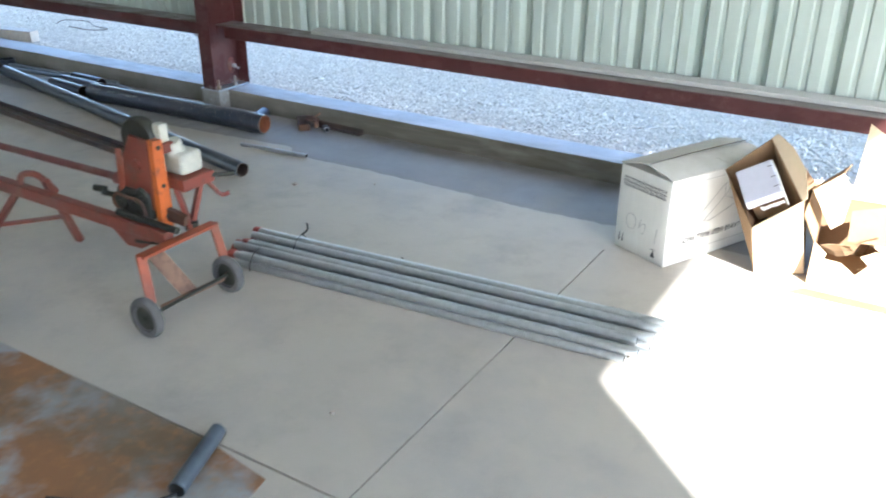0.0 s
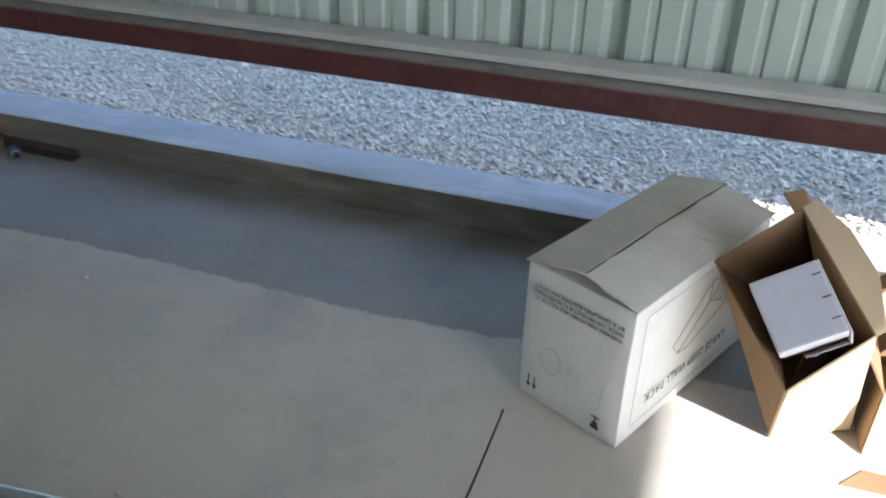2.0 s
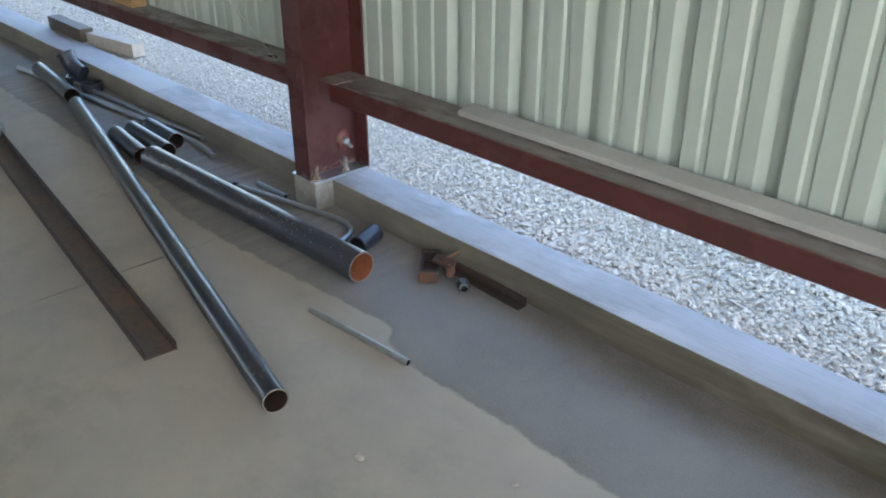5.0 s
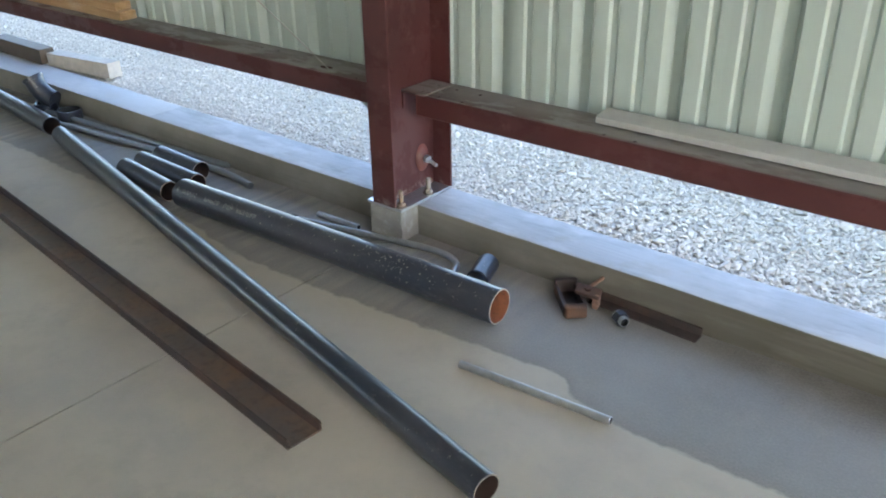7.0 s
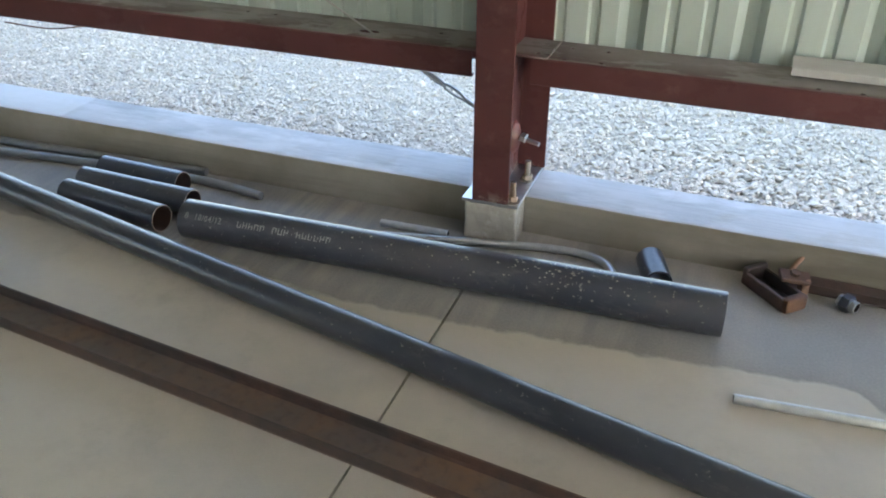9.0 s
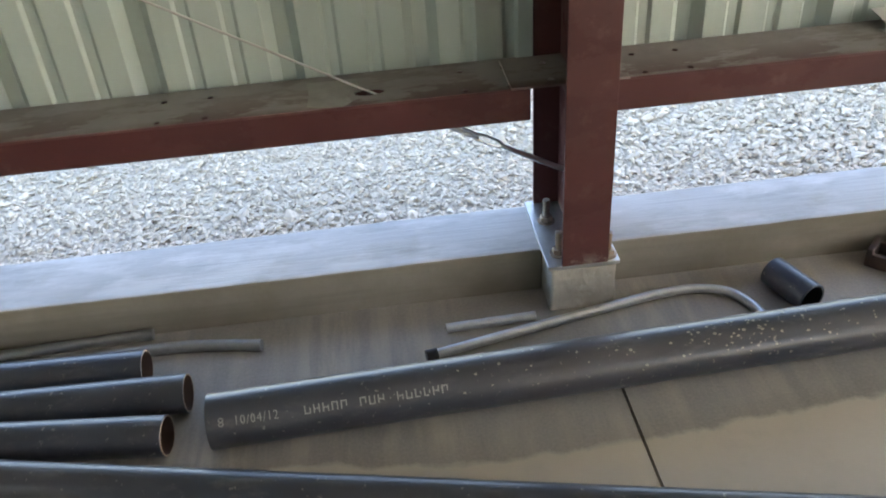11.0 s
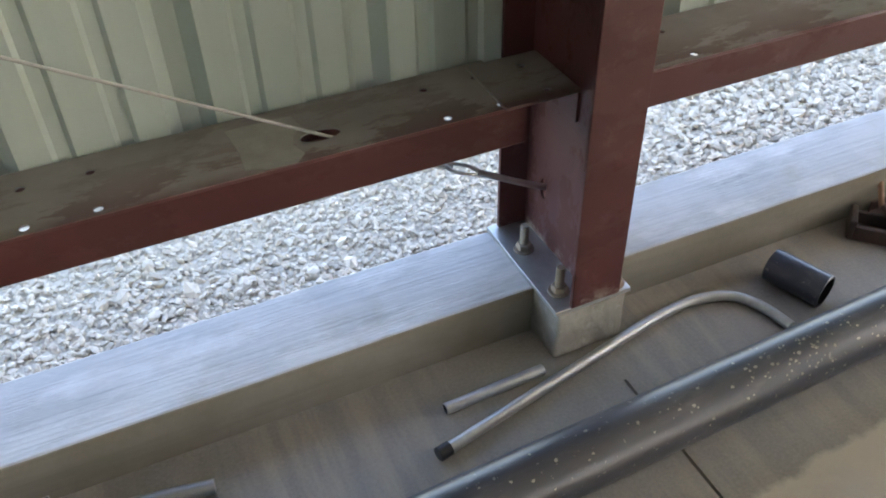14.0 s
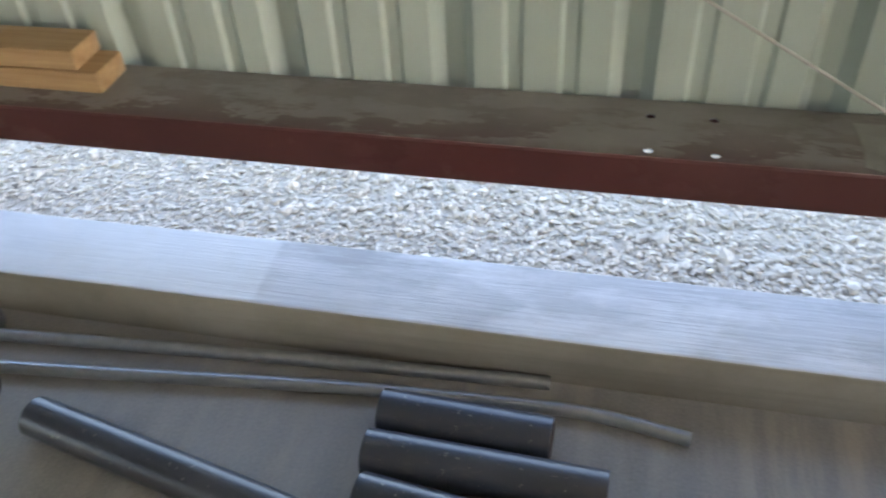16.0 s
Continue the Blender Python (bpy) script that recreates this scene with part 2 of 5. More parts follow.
def cardboard(name, a, b):
    n = Nodes(name, 0.85, 0.0, 0.25).local()
    c = n.mix(n.band(n.noise(5, 6), 0.3, 0.7), a, b)
    c = n.mix(n.band(n.noise(60, 4, 0.6, n.stretch(1, 1, 0.15)), 0.45, 0.7, 0, 0.3), c, tuple(v * 0.8 for v in a))
    n.colour(c)
    return n.bump(n.noise(9, 4), 0.25, 0.004).m


def plain(name, c, rough=0.6, metal=0.0, fade=0.78):
    n = Nodes(name, rough, metal).local()
    n.colour(n.mix(n.band(n.noise(25, 5), 0.35, 0.7), c, tuple(v * fade for v in c)))
    return n.m


def timber(name):
    n = Nodes(name, 0.75).local()
    grain = n.noise(1, 6, 0.6, n.stretch(3, 55, 55))
    c = n.mix(n.band(grain, 0.35, 0.7), (0.50, 0.33, 0.17), (0.36, 0.21, 0.10))
    n.colour(n.mix(n.band(n.noise(4, 5), 0.5, 0.75, 0, 0.6), c, (0.50, 0.44, 0.36)))
    return n.bump(grain, 0.3, 0.002).m


FLOOR, CURB, FORMED, PIER = floor_material(), curb_material(), formed_material(), pier_material()
OXIDE, DUSTY, PANEL, TRIM = oxide_paint("red_oxide_paint", False), oxide_paint("dusty_red_oxide_paint", True), panel_material(), trim_material()
STONES, GRAVEL = gravel_material("limestone_chips", True), gravel_material("gravel_bed", False)
BLACK = black_pipe("black_pipe_lacquer")
ZINC, DULL_ZINC = galvanised("galvanised_steel"), galvanised("dull_galvanised_steel", 0.76)
RUST, RUST_BRIGHT = rusty("brown_rust"), rusty("orange_rust", (0.30, 0.10, 0.05), (0.42, 0.16, 0.07))
CHANNEL_RUST = rusty("mill_scale_rust", (0.12, 0.098, 0.09), (0.20, 0.11, 0.06), 0.5)
ORANGE = orange_paint("orange_paint", (0.66, 0.155, 0.028), (0.50, 0.11, 0.026))
OLD_RED = orange_paint("worn_red_paint", (0.25, 0.058, 0.036), (0.17, 0.045, 0.034))
YOKE_RED = orange_paint("dirty_red_orange_paint", (0.40, 0.085, 0.03), (0.27, 0.062, 0.032))
CREAM = plain("cream_enamel", (0.62, 0.60, 0.50), 0.45)
GREASE = plain("greasy_dark_steel", (0.05, 0.052, 0.042), 0.45, 0.4)
RUBBER = plain("grey_rubber", (0.135, 0.13, 0.125), 0.9)
BLACK_PLASTIC = plain("black_plastic", (0.018, 0.018, 0.02), 0.4)
RED_CAP = plain("red_plastic_cap", (0.30, 0.06, 0.045), 0.5)
WHITE_CARD = cardboard("white_printed_cardboard", (0.72, 0.71, 0.67), (0.64, 0.62, 0.57))
LID_CARD = cardboard("dusty_white_cardboard", (0.60, 0.58, 0.53), (0.46, 0.43, 0.37))
# card brown, deepened for the shade inside the open cartons
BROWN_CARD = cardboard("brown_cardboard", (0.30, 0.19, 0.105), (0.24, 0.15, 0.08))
INK = plain("black_print", (0.03, 0.03, 0.035), 0.7)
PALE_INK = plain("grey_pencil", (0.46, 0.45, 0.44), 0.8)
STAMP = plain("white_stencil_paint", (0.34, 0.34, 0.335), 0.7)
LAMP_GREY = plain("grey_painted_aluminium", (0.62, 0.61, 0.68), 0.6, 0.0, 0.94)
WOOD = timber("pine_timber")
DARK = plain("joint_filler", (0.035, 0.033, 0.03), 0.9)
CEILING = plain("ceiling_liner", (0.70, 0.70, 0.68), 0.7)


# ---- mesh helpers ----
def part(name, bm, material, parent=None, label="", smooth=False):
    mesh = bpy.data.meshes.new(name)
    bm.normal_update()
    bm.to_mesh(mesh)
    bm.free()
    if isinstance(material, list) and len(material) == 2:
        material = material + material[:1]
    for m in material if isinstance(material, (list, tuple)) else (material,):
        mesh.materials.append(m)
    if smooth:
        mesh.polygons.foreach_set("use_smooth", [True] * len(mesh.polygons))
        mesh.set_sharp_from_angle(angle=radians(40))
    ob = new(name, mesh)
    if parent:
        ob.parent = parent
    if label:
        tagged(ob, label)
    return ob


def thing(name, label, category, m=None, group="", kind=""):
    ob = new(name)
    ob.empty_display_size = 0.1
    if m is not None:
        ob.matrix_world = m
    return tagged(ob, label, category, group, kind)


def block(bm, x0, x1, y0, y1, z0, z1, bevel=0.0, m=None, segments=2):
    made = bmesh.ops.create_cube(bm, size=1.0)["verts"]
    bmesh.ops.transform(bm, matrix=Matrix.LocRotScale(((x0 + x1) / 2, (y0 + y1) / 2, (z0 + z1) / 2), None, (x1 - x0, y1 - y0, z1 - z0)), verts=made)
    if bevel:
        edges = list({e for v in made for e in v.link_edges})
        made = [v for f in bmesh.ops.bevel(bm, geom=edges, offset=bevel, segments=segments, profile=0.5, affect="EDGES")["faces"] for v in f.verts]
        made = list({v for v in made} | {w for v in made for e in v.link_edges for w in e.verts})
    if m is not None:
        bmesh.ops.transform(bm, matrix=m, verts=list(set(made)))
    return bm


def box_bm(*a, **k):
    return block(bmesh.new(), *a, **k)


def along(p, q):
    """The pose at p whose x axis points to q."""
    p, q = Vector(p), Vector(q)
    x = (q - p).normalized()
    y = Vector((0, 0, 1)).cross(x)
    y = y.normalized() if y.length > 1e-6 else Vector((0, 1, 0))
    z = x.cross(y)
    return Matrix(((x.x, y.x, z.x, p.x), (x.y, y.y, z.y, p.y), (x.z, y.z, z.z, p.z), (0, 0, 0, 1)))


def pipe_bm(length, r, wall=0.0, sides=28, bend=None):
    """A tube along x from 0 to length; inner faces take the second material."""
    bm = bmesh.new()
    radii = [(0, r - wall), (0.0, r - 0.0012), (0.0012, r), (length - 0.0012, r), (length, r - 0.0012), (length, r - wall)] if wall else [(0, 0), (0, r - 0.001), (0.001, r), (length - 0.001, r), (length, r - 0.001), (length, 0)]
    if wall:
        radii += [(length - 0.02, r - wall - 0.0005), (0.02, r - wall - 0.0005)]
    rings = []
    for x, q in radii:
        rings.append([bm.verts.new((x, q * math.cos(a), q * math.sin(a))) for a in (2 * math.pi * k / sides for k in range(sides))] if q > 0 else [bm.verts.new((x, 0, 0))])
    pairs = list(zip(rings, rings[1:])) + ([(rings[-1], rings[0])] if wall else [])
    for n, (a, b) in enumerate(pairs):
        for k in range(sides):
            j = (k + 1) % sides
            quad = [a[k % len(a)], a[j % len(a)], b[j % len(b)], b[k % len(b)]]
            quad = list(dict.fromkeys(quad))
            if len(quad) > 2:
                f = bm.faces.new(quad)
                f.material_index = (1 if n >= 5 else 2 if n in (0, 4) else 0) if wall else 0
    bmesh.ops.recalc_face_normals(bm, faces=bm.faces)
    return bm


def sweep_bm(points, r, sides=14, smooth_steps=8):
    """A round bar through points, with a smooth curve between them."""
    pts = [Vector(p) for p in points]
    path = []
    for i in range(len(pts) - 1):
        a, b, c, d = pts[max(i - 1, 0)], pts[i], pts[i + 1], pts[min(i + 2, len(pts) - 1)]
        for s in range(smooth_steps):
            t = s / smooth_steps
            path.append(0.5 * (2 * b + (c - a) * t + (2 * a - 5 * b + 4 * c - d) * t * t + (3 * b - a - 3 * c + d) * t ** 3))
    path.append(pts[-1])
    bm, rings, side = bmesh.new(), [], None
    for i, p in enumerate(path):
        d = (path[min(i + 1, len(path) - 1)] - path[max(i - 1, 0)]).normalized()
        side = d.orthogonal().normalized() if side is None else (side - d * side.dot(d)).normalized()
        up = d.cross(side)
        rings.append([bm.verts.new(p + r * (math.cos(a) * side + math.sin(a) * up)) for a in (2 * math.pi * k / sides for k in range(sides))])
    for a, b in zip(rings, rings[1:]):
        for k in range(sides):
            bm.faces.new((a[k], a[(k + 1) % sides], b[(k + 1) % sides], b[k]))
    bm.faces.new(rings[0][::-1]), bm.faces.new(rings[-1])
    bmesh.ops.recalc_face_normals(bm, faces=bm.faces)
    return bm


def extrude_bm(profile, x0, x1, closed=True):
    """A section of (y, z) corners drawn out along x."""
    bm = bmesh.new()
    a, b = [bm.verts.new((x0, y, z)) for y, z in profile], [bm.verts.new((x1, y, z)) for y, z in profile]
    for k in range(len(profile)):
        j = (k + 1) % len(profile)
        bm.faces.new((a[k], a[j], b[j], b[k]))
    bm.faces.new(a[::-1]), bm.faces.new(b)
    bmesh.ops.recalc_face_normals(bm, faces=bm.faces)
    return bm


def bent_sheet_bm(line, gauge, x0, x1):
    """A folded sheet: an open line of (y, z) corners given a thickness and drawn out along x."""
    out = []
    for k, (y, z) in enumerate(line):
        d1 = Vector(line[k]) - Vector(line[k - 1]) if k else Vector(line[1]) - Vector(line[0])
        d2 = Vector(line[k + 1]) - Vector(line[k]) if k < len(line) - 1 else d1
        n = (Vector((-d1.y, d1.x)).normalized() + Vector((-d2.y, d2.x)).normalized()).normalized()
        out.append((y + n.x * gauge, z + n.y * gauge))
    return extrude_bm(list(line) + out[::-1], x0, x1)


def plate_bm(outline, holes, z0, z1):
    """A flat plate with round or oval holes (x, y, radius along x, radius along y)."""
    curve = bpy.data.curves.new("outline", "CURVE")
    curve.dimensions, curve.fill_mode, curve.extrude = "2D", "BOTH", (z1 - z0) / 2
    loops = [outline] + [[(x + a * math.cos(2 * math.pi * k / 16), y + b * math.sin(2 * math.pi * k / 16)) for k in range(16)] for x, y, a, b in holes]
    for loop in loops:
        s = curve.splines.new("POLY")
        s.points.add(len(loop) - 1)
        for p, (x, y) in zip(s.points, loop):
            p.co = (x, y, 0, 1)
        s.use_cyclic_u = True
    tmp = bpy.data.objects.new("outline", curve)
    mesh = bpy.data.meshes.new_from_object(tmp)
    bm = bmesh.new()
    bm.from_mesh(mesh)
    bmesh.ops.remove_doubles(bm, verts=bm.verts, dist=1e-5)
    bmesh.ops.transform(bm, matrix=Matrix.Translation((0, 0, (z0 + z1) / 2)), verts=bm.verts)
    bpy.data.objects.remove(tmp)
    bpy.data.curves.remove(curve)
    bpy.data.meshes.remove(mesh)
    return bm


def text_bm(words, size, depth=0.0006, spacing=1.0):
    """Raised lettering in the built-in font, standing in the plane of x and y with its origin at the left of its base line."""
    curve = bpy.data.curves.new("words", "FONT")
    curve.body, curve.size, curve.extrude, curve.space_character, curve.resolution_u = words, size, depth / 2, spacing, 2
    tmp = bpy.data.objects.new("words", curve)
    mesh = bpy.data.meshes.new_from_object(tmp)
    bm = bmesh.new()
    bm.from_mesh(mesh)
    bpy.data.objects.remove(tmp)
    bpy.data.curves.remove(curve)
    bpy.data.meshes.remove(mesh)
    return bm


def hex_bm(r, h, m=None):
    bm = bmesh.new()
    made = bmesh.ops.create_cone(bm, cap_ends=True, segments=6, radius1=r, radius2=r, depth=h)["verts"]
    bmesh.ops.translate(bm, vec=(0, 0, h / 2), verts=made)
    bmesh.ops.bevel(bm, geom=[e for e in bm.edges if abs(e.verts[0].co.z - e.verts[1].co.z) < 1e-6], offset=r * 0.08, segments=1, affect="EDGES")
    if m is not None:
        bmesh.ops.transform(bm, matrix=m, verts=bm.verts)
    return bm


# ---- the setting ----
def build_ground():
    bm = bmesh.new()
    # one sheet with the building's footprint left open
    far = 400.0
    xs, ys = (-far, WEST - 0.2, EAST + 0.2, far), (-far, SOUTH - 0.2, 4.03, far)
    grid = [[bm.verts.new((x, y, GROUND - 0.010)) for y in ys] for x in xs]
    for i in range(3):
        for j in range(3):
            if (i, j) != (1, 1):
                bm.faces.new((grid[i][j], grid[i + 1][j], grid[i + 1][j + 1], grid[i][j + 1]))
    tagged(part("ground", bm, GRAVEL), "pale crushed limestone gravel yard outside the building", "ground", kind="structure")


def build_stones():
    """Crushed stone in two loose layers along the foot of the wall, as far as the gap under the girt shows it."""
    gen = np.random.default_rng(3)
    bm = bmesh.new()
    bmesh.ops.create_icosphere(bm, subdivisions=1, radius=1.0)
    shape = np.array([v.co[:] for v in bm.verts])
    tris = np.array([[v.index for v in f.verts] for f in bm.faces])
    bm.free()
    count = 82000
    x = gen.uniform(-9.2, 2.4, count)
    y = 4.056 + 1.35 * gen.random(count) ** 1.15
    # patches of finer and coarser stone
    patch = 0.5 + 0.5 * np.sin(x * 1.9 + 2.0 * np.sin(y * 3.1)) * np.sin(y * 4.3 + 1.3 * x)
    size = (0.0050 + 0.0062 * gen.random(count) ** 2.0) * (0.78 + 0.40 * patch)
    fine = np.clip((-3.2 - x) / 0.9, 0, 1)
    size *= 1 - 0.2 * fine
    size += np.where(gen.random(count) < 0.008, 0.009, 0.0)
    y += size
    scale = np.stack([size * gen.uniform(1.1, 1.6, count), size * gen.uniform(0.75, 1.05, count), size * gen.uniform(0.5, 0.78, count)], 1)
    lumps = shape[None] * (1 + gen.uniform(-0.34, 0.30, (count, len(shape), 1))) * scale[:, None, :]
    a, b = gen.uniform(0, 6.283, count), gen.uniform(-0.7, 0.7, count)
    ca, sa, cb, sb = np.cos(a)[:, None], np.sin(a)[:, None], np.cos(b)[:, None], np.sin(b)[:, None]
    px, py, pz = lumps[..., 0], lumps[..., 1], lumps[..., 2]
    qx, qz = cb * px + sb * pz, cb * pz - sb * px
    z = GROUND - 0.008 + (0.011 - 0.0045 * fine) * gen.random(count) ** 1.6
    verts = np.stack([ca * qx - sa * py + x[:, None], sa * qx + ca * py + y[:, None], qz + z[:, None]], 2)
    faces = tris[None] + (np.arange(count) * len(shape))[:, None, None]
    mesh = bpy.data.meshes.new("gravel_stones")
    mesh.from_pydata(verts.reshape(-1, 3).tolist(), [], faces.reshape(-1, 3).tolist())
    mesh.materials.append(STONES)
    tagged(new("gravel_stones", mesh), "loose pale angular limestone chips beside the curb", "gravel", kind="stuff")


def build_floor():
    xs, ys = (WEST, -9.89, -6.905, -3.935, -0.935, 2.05, EAST), (SOUTH, -4.705, -1.72, 1.265)
    base = box_bm(WEST, EAST, SOUTH, CURB_IN + 0.06, -0.2, -0.031)
    floor = tagged(part("floor", base, DARK), "grey sawn concrete floor with dusty tan patches", "floor", kind="structure")
    for i in range(len(xs) - 1):
        for j in range(len(ys) - 1):
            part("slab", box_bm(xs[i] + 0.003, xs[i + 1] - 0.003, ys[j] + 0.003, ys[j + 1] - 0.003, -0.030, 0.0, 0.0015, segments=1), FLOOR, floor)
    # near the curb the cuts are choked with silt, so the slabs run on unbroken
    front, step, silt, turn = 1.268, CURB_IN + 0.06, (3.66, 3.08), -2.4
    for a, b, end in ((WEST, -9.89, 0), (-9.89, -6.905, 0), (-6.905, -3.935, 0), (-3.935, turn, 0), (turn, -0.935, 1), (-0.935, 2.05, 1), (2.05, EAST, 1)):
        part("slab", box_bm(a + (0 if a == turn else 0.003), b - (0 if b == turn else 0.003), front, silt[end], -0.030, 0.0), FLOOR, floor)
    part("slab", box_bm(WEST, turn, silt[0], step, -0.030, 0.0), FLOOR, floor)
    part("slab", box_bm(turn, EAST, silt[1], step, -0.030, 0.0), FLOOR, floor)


def build_curb():
    cuts = (WEST, -9.6, COLUMN_X - 0.08)
    rights = (COLUMN_X + 0.075, 0.4, EAST)
    for row in (cuts, rights):
        for a, b in zip(row, row[1:]):
            bm = box_bm(a + 0.0008, b - 0.0008, CURB_IN, 4.05, -0.15, CURB_TOP, 0.005)
            long = [e for e in bm.edges if abs(e.verts[0].co.x - e.verts[1].co.x) > 0.5]
            bmesh.ops.subdivide_edges(bm, edges=long, cuts=int((b - a) / 0.05))
            for v in bm.verts:
                if v.co.z > 0.02 and a + 0.02 < v.co.x < b - 0.02:
                    lump = noise.noise(Vector((v.co.x * 2.3, v.co.y * 9, 0))) * 0.0025 + noise.noise(Vector((v.co.x * 14, v.co.y * 40, 3))) * 0.0018
                    v.co.z += lump
                    v.co.y += noise.noise(Vector((v.co.x * 3.1, 7, v.co.z * 20))) * 0.0022
            bm.normal_update()
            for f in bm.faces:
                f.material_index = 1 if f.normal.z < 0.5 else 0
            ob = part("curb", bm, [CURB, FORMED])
            tagged(ob, "broom-finished concrete curb under the metal wall", "curb", kind="structure")
    bm = box_bm(COLUMN_X - 0.0795, COLUMN_X + 0.0745, 3.767, 4.05, -0.15, PIER_TOP - 0.007, 0.006)
    bmesh.ops.subdivide_edges(bm, edges=[e for e in bm.edges if e.calc_length() > 0.1], cuts=9, use_grid_fill=True)
    for v in bm.verts:
        chip = 1.0 if v.co.z < PIER_TOP - 0.012 else 0.25
        v.co.x += noise.noise(v.co * 28) * 0.0035 * chip
        v.co.y += noise.noise(v.co * 31 + Vector((4, 0, 0))) * 0.0035 * chip
    ob = part("pier", bm, PIER)
    tagged(ob, "rough concrete pier under the steel column", "pier", kind="structure")


def build_column():
    col = thing("column", "red oxide painted steel column bolted to a concrete pier", "column", pose(COLUMN_X, 3.9, PIER_TOP), kind="structure")
    inv = col.matrix_world.inverted()

    def put(name, bm, mat, label="", smooth=False):
        bmesh.ops.transform(bm, matrix=inv, verts=bm.verts)
        return part(name, bm, mat, col, label, smooth)

    put("base_plate", box_bm(COLUMN_X - 0.086, COLUMN_X + 0.081, 3.764, 4.052, PIER_TOP - 0.007, PIER_TOP + 0.003, 0.0015), PLATE, "galvanised steel base plate")
    put("inner_flange", box_bm(COLUMN_X - 0.054, COLUMN_X + 0.052, COLUMN_FRONT, COLUMN_FRONT + 0.009, PIER_TOP + 0.003, EAVES, 0.0015), OXIDE)
    put("outer_flange", box_bm(COLUMN_X - 0.065, COLUMN_X + 0.085, 4.038, 4.047, PIER_TOP + 0.003, EAVES, 0.0015), OXIDE)
    # the web, with the slot for the wall brace
    web = plate_bm([(3.7712, PIER_TOP + 0.003), (4.0378, PIER_TOP + 0.003), (4.0378, EAVES), (3.7712, EAVES)], [(3.972, 0.253, 0.012, 0.024)], -0.003, 0.003)
    bmesh.ops.transform(web, matrix=Matrix(((0, 0, 1, COLUMN_X), (1, 0, 0, 0), (0, 1, 0, 0), (0, 0, 0, 1))), verts=web.verts)
    put("web", web, OXIDE)
    for x, y in ((-0.05, 3.815), (-0.05, 3.955), (0.058, 3.79), (0.058, 3.94)):
        bolt = put("anchor_bolt", pipe_bm(0.062, 0.0085, sides=14), RUSTY_ZINC, "weathered threaded anchor bolt with a nut", True)
        bolt.data.transform(inv.inverted())
        bolt.data.transform(inv @ Matrix.Translation((COLUMN_X + x, y, PIER_TOP + 0.003)) @ Matrix.Rotation(radians(-90), 4, "Y"))
        nut = part("nut", hex_bm(0.0155, 0.014, inv @ Matrix.Translation((COLUMN_X + x, y, PIER_TOP + 0.006))), RUSTY_ZINC, bolt)
        washer = bmesh.new()
        bmesh.ops.create_cone(washer, cap_ends=True, segments=20, radius1=0.021, radius2=0.021, depth=0.003)
        bmesh.ops.transform(washer, matrix=inv @ Matrix.Translation((COLUMN_X + x, y, PIER_TOP + 0.0046)), verts=washer.verts)
        part("washer", washer, RUSTY_ZINC, bolt)


def girt(name, x0, x1, holes, label):
    g = thing(name, label, "girt", pose((x0 + x1) / 2, GIRT_IN, GIRT_LOW), kind="structure")
    inv = g.matrix_world.inverted()
    web = plate_bm([(x0, GIRT_IN + 0.003), (x1, GIRT_IN + 0.003), (x1, 4.05), (x0, 4.05)], holes, GIRT_TOP - 0.003, GIRT_TOP)
    bmesh.ops.transform(web, matrix=inv, verts=web.verts)
    part("girt_web", web, DUSTY, g, "dusty upper face scuffed down to red paint")
    lip = bent_sheet_bm([(GIRT_IN + 0.022, GIRT_LOW + 0.0035), (GIRT_IN + 0.004, GIRT_LOW), (GIRT_IN, GIRT_LOW + 0.004), (GIRT_IN, GIRT_TOP - 0.005), (GIRT_IN + 0.004, GIRT_TOP + 0.0002)], -0.003, x0, x1)
    bmesh.ops.transform(lip, matrix=inv, verts=lip.verts)
    part("inner_flange", lip, OXIDE, g)
    back = bent_sheet_bm([(4.0502, GIRT_TOP - 0.001), (4.0502, GIRT_LOW), (4.035, GIRT_LOW)], -0.0025, x0, x1)
    bmesh.ops.transform(back, matrix=inv, verts=back.verts)
    part("outer_flange", back, OXIDE, g)
    return g


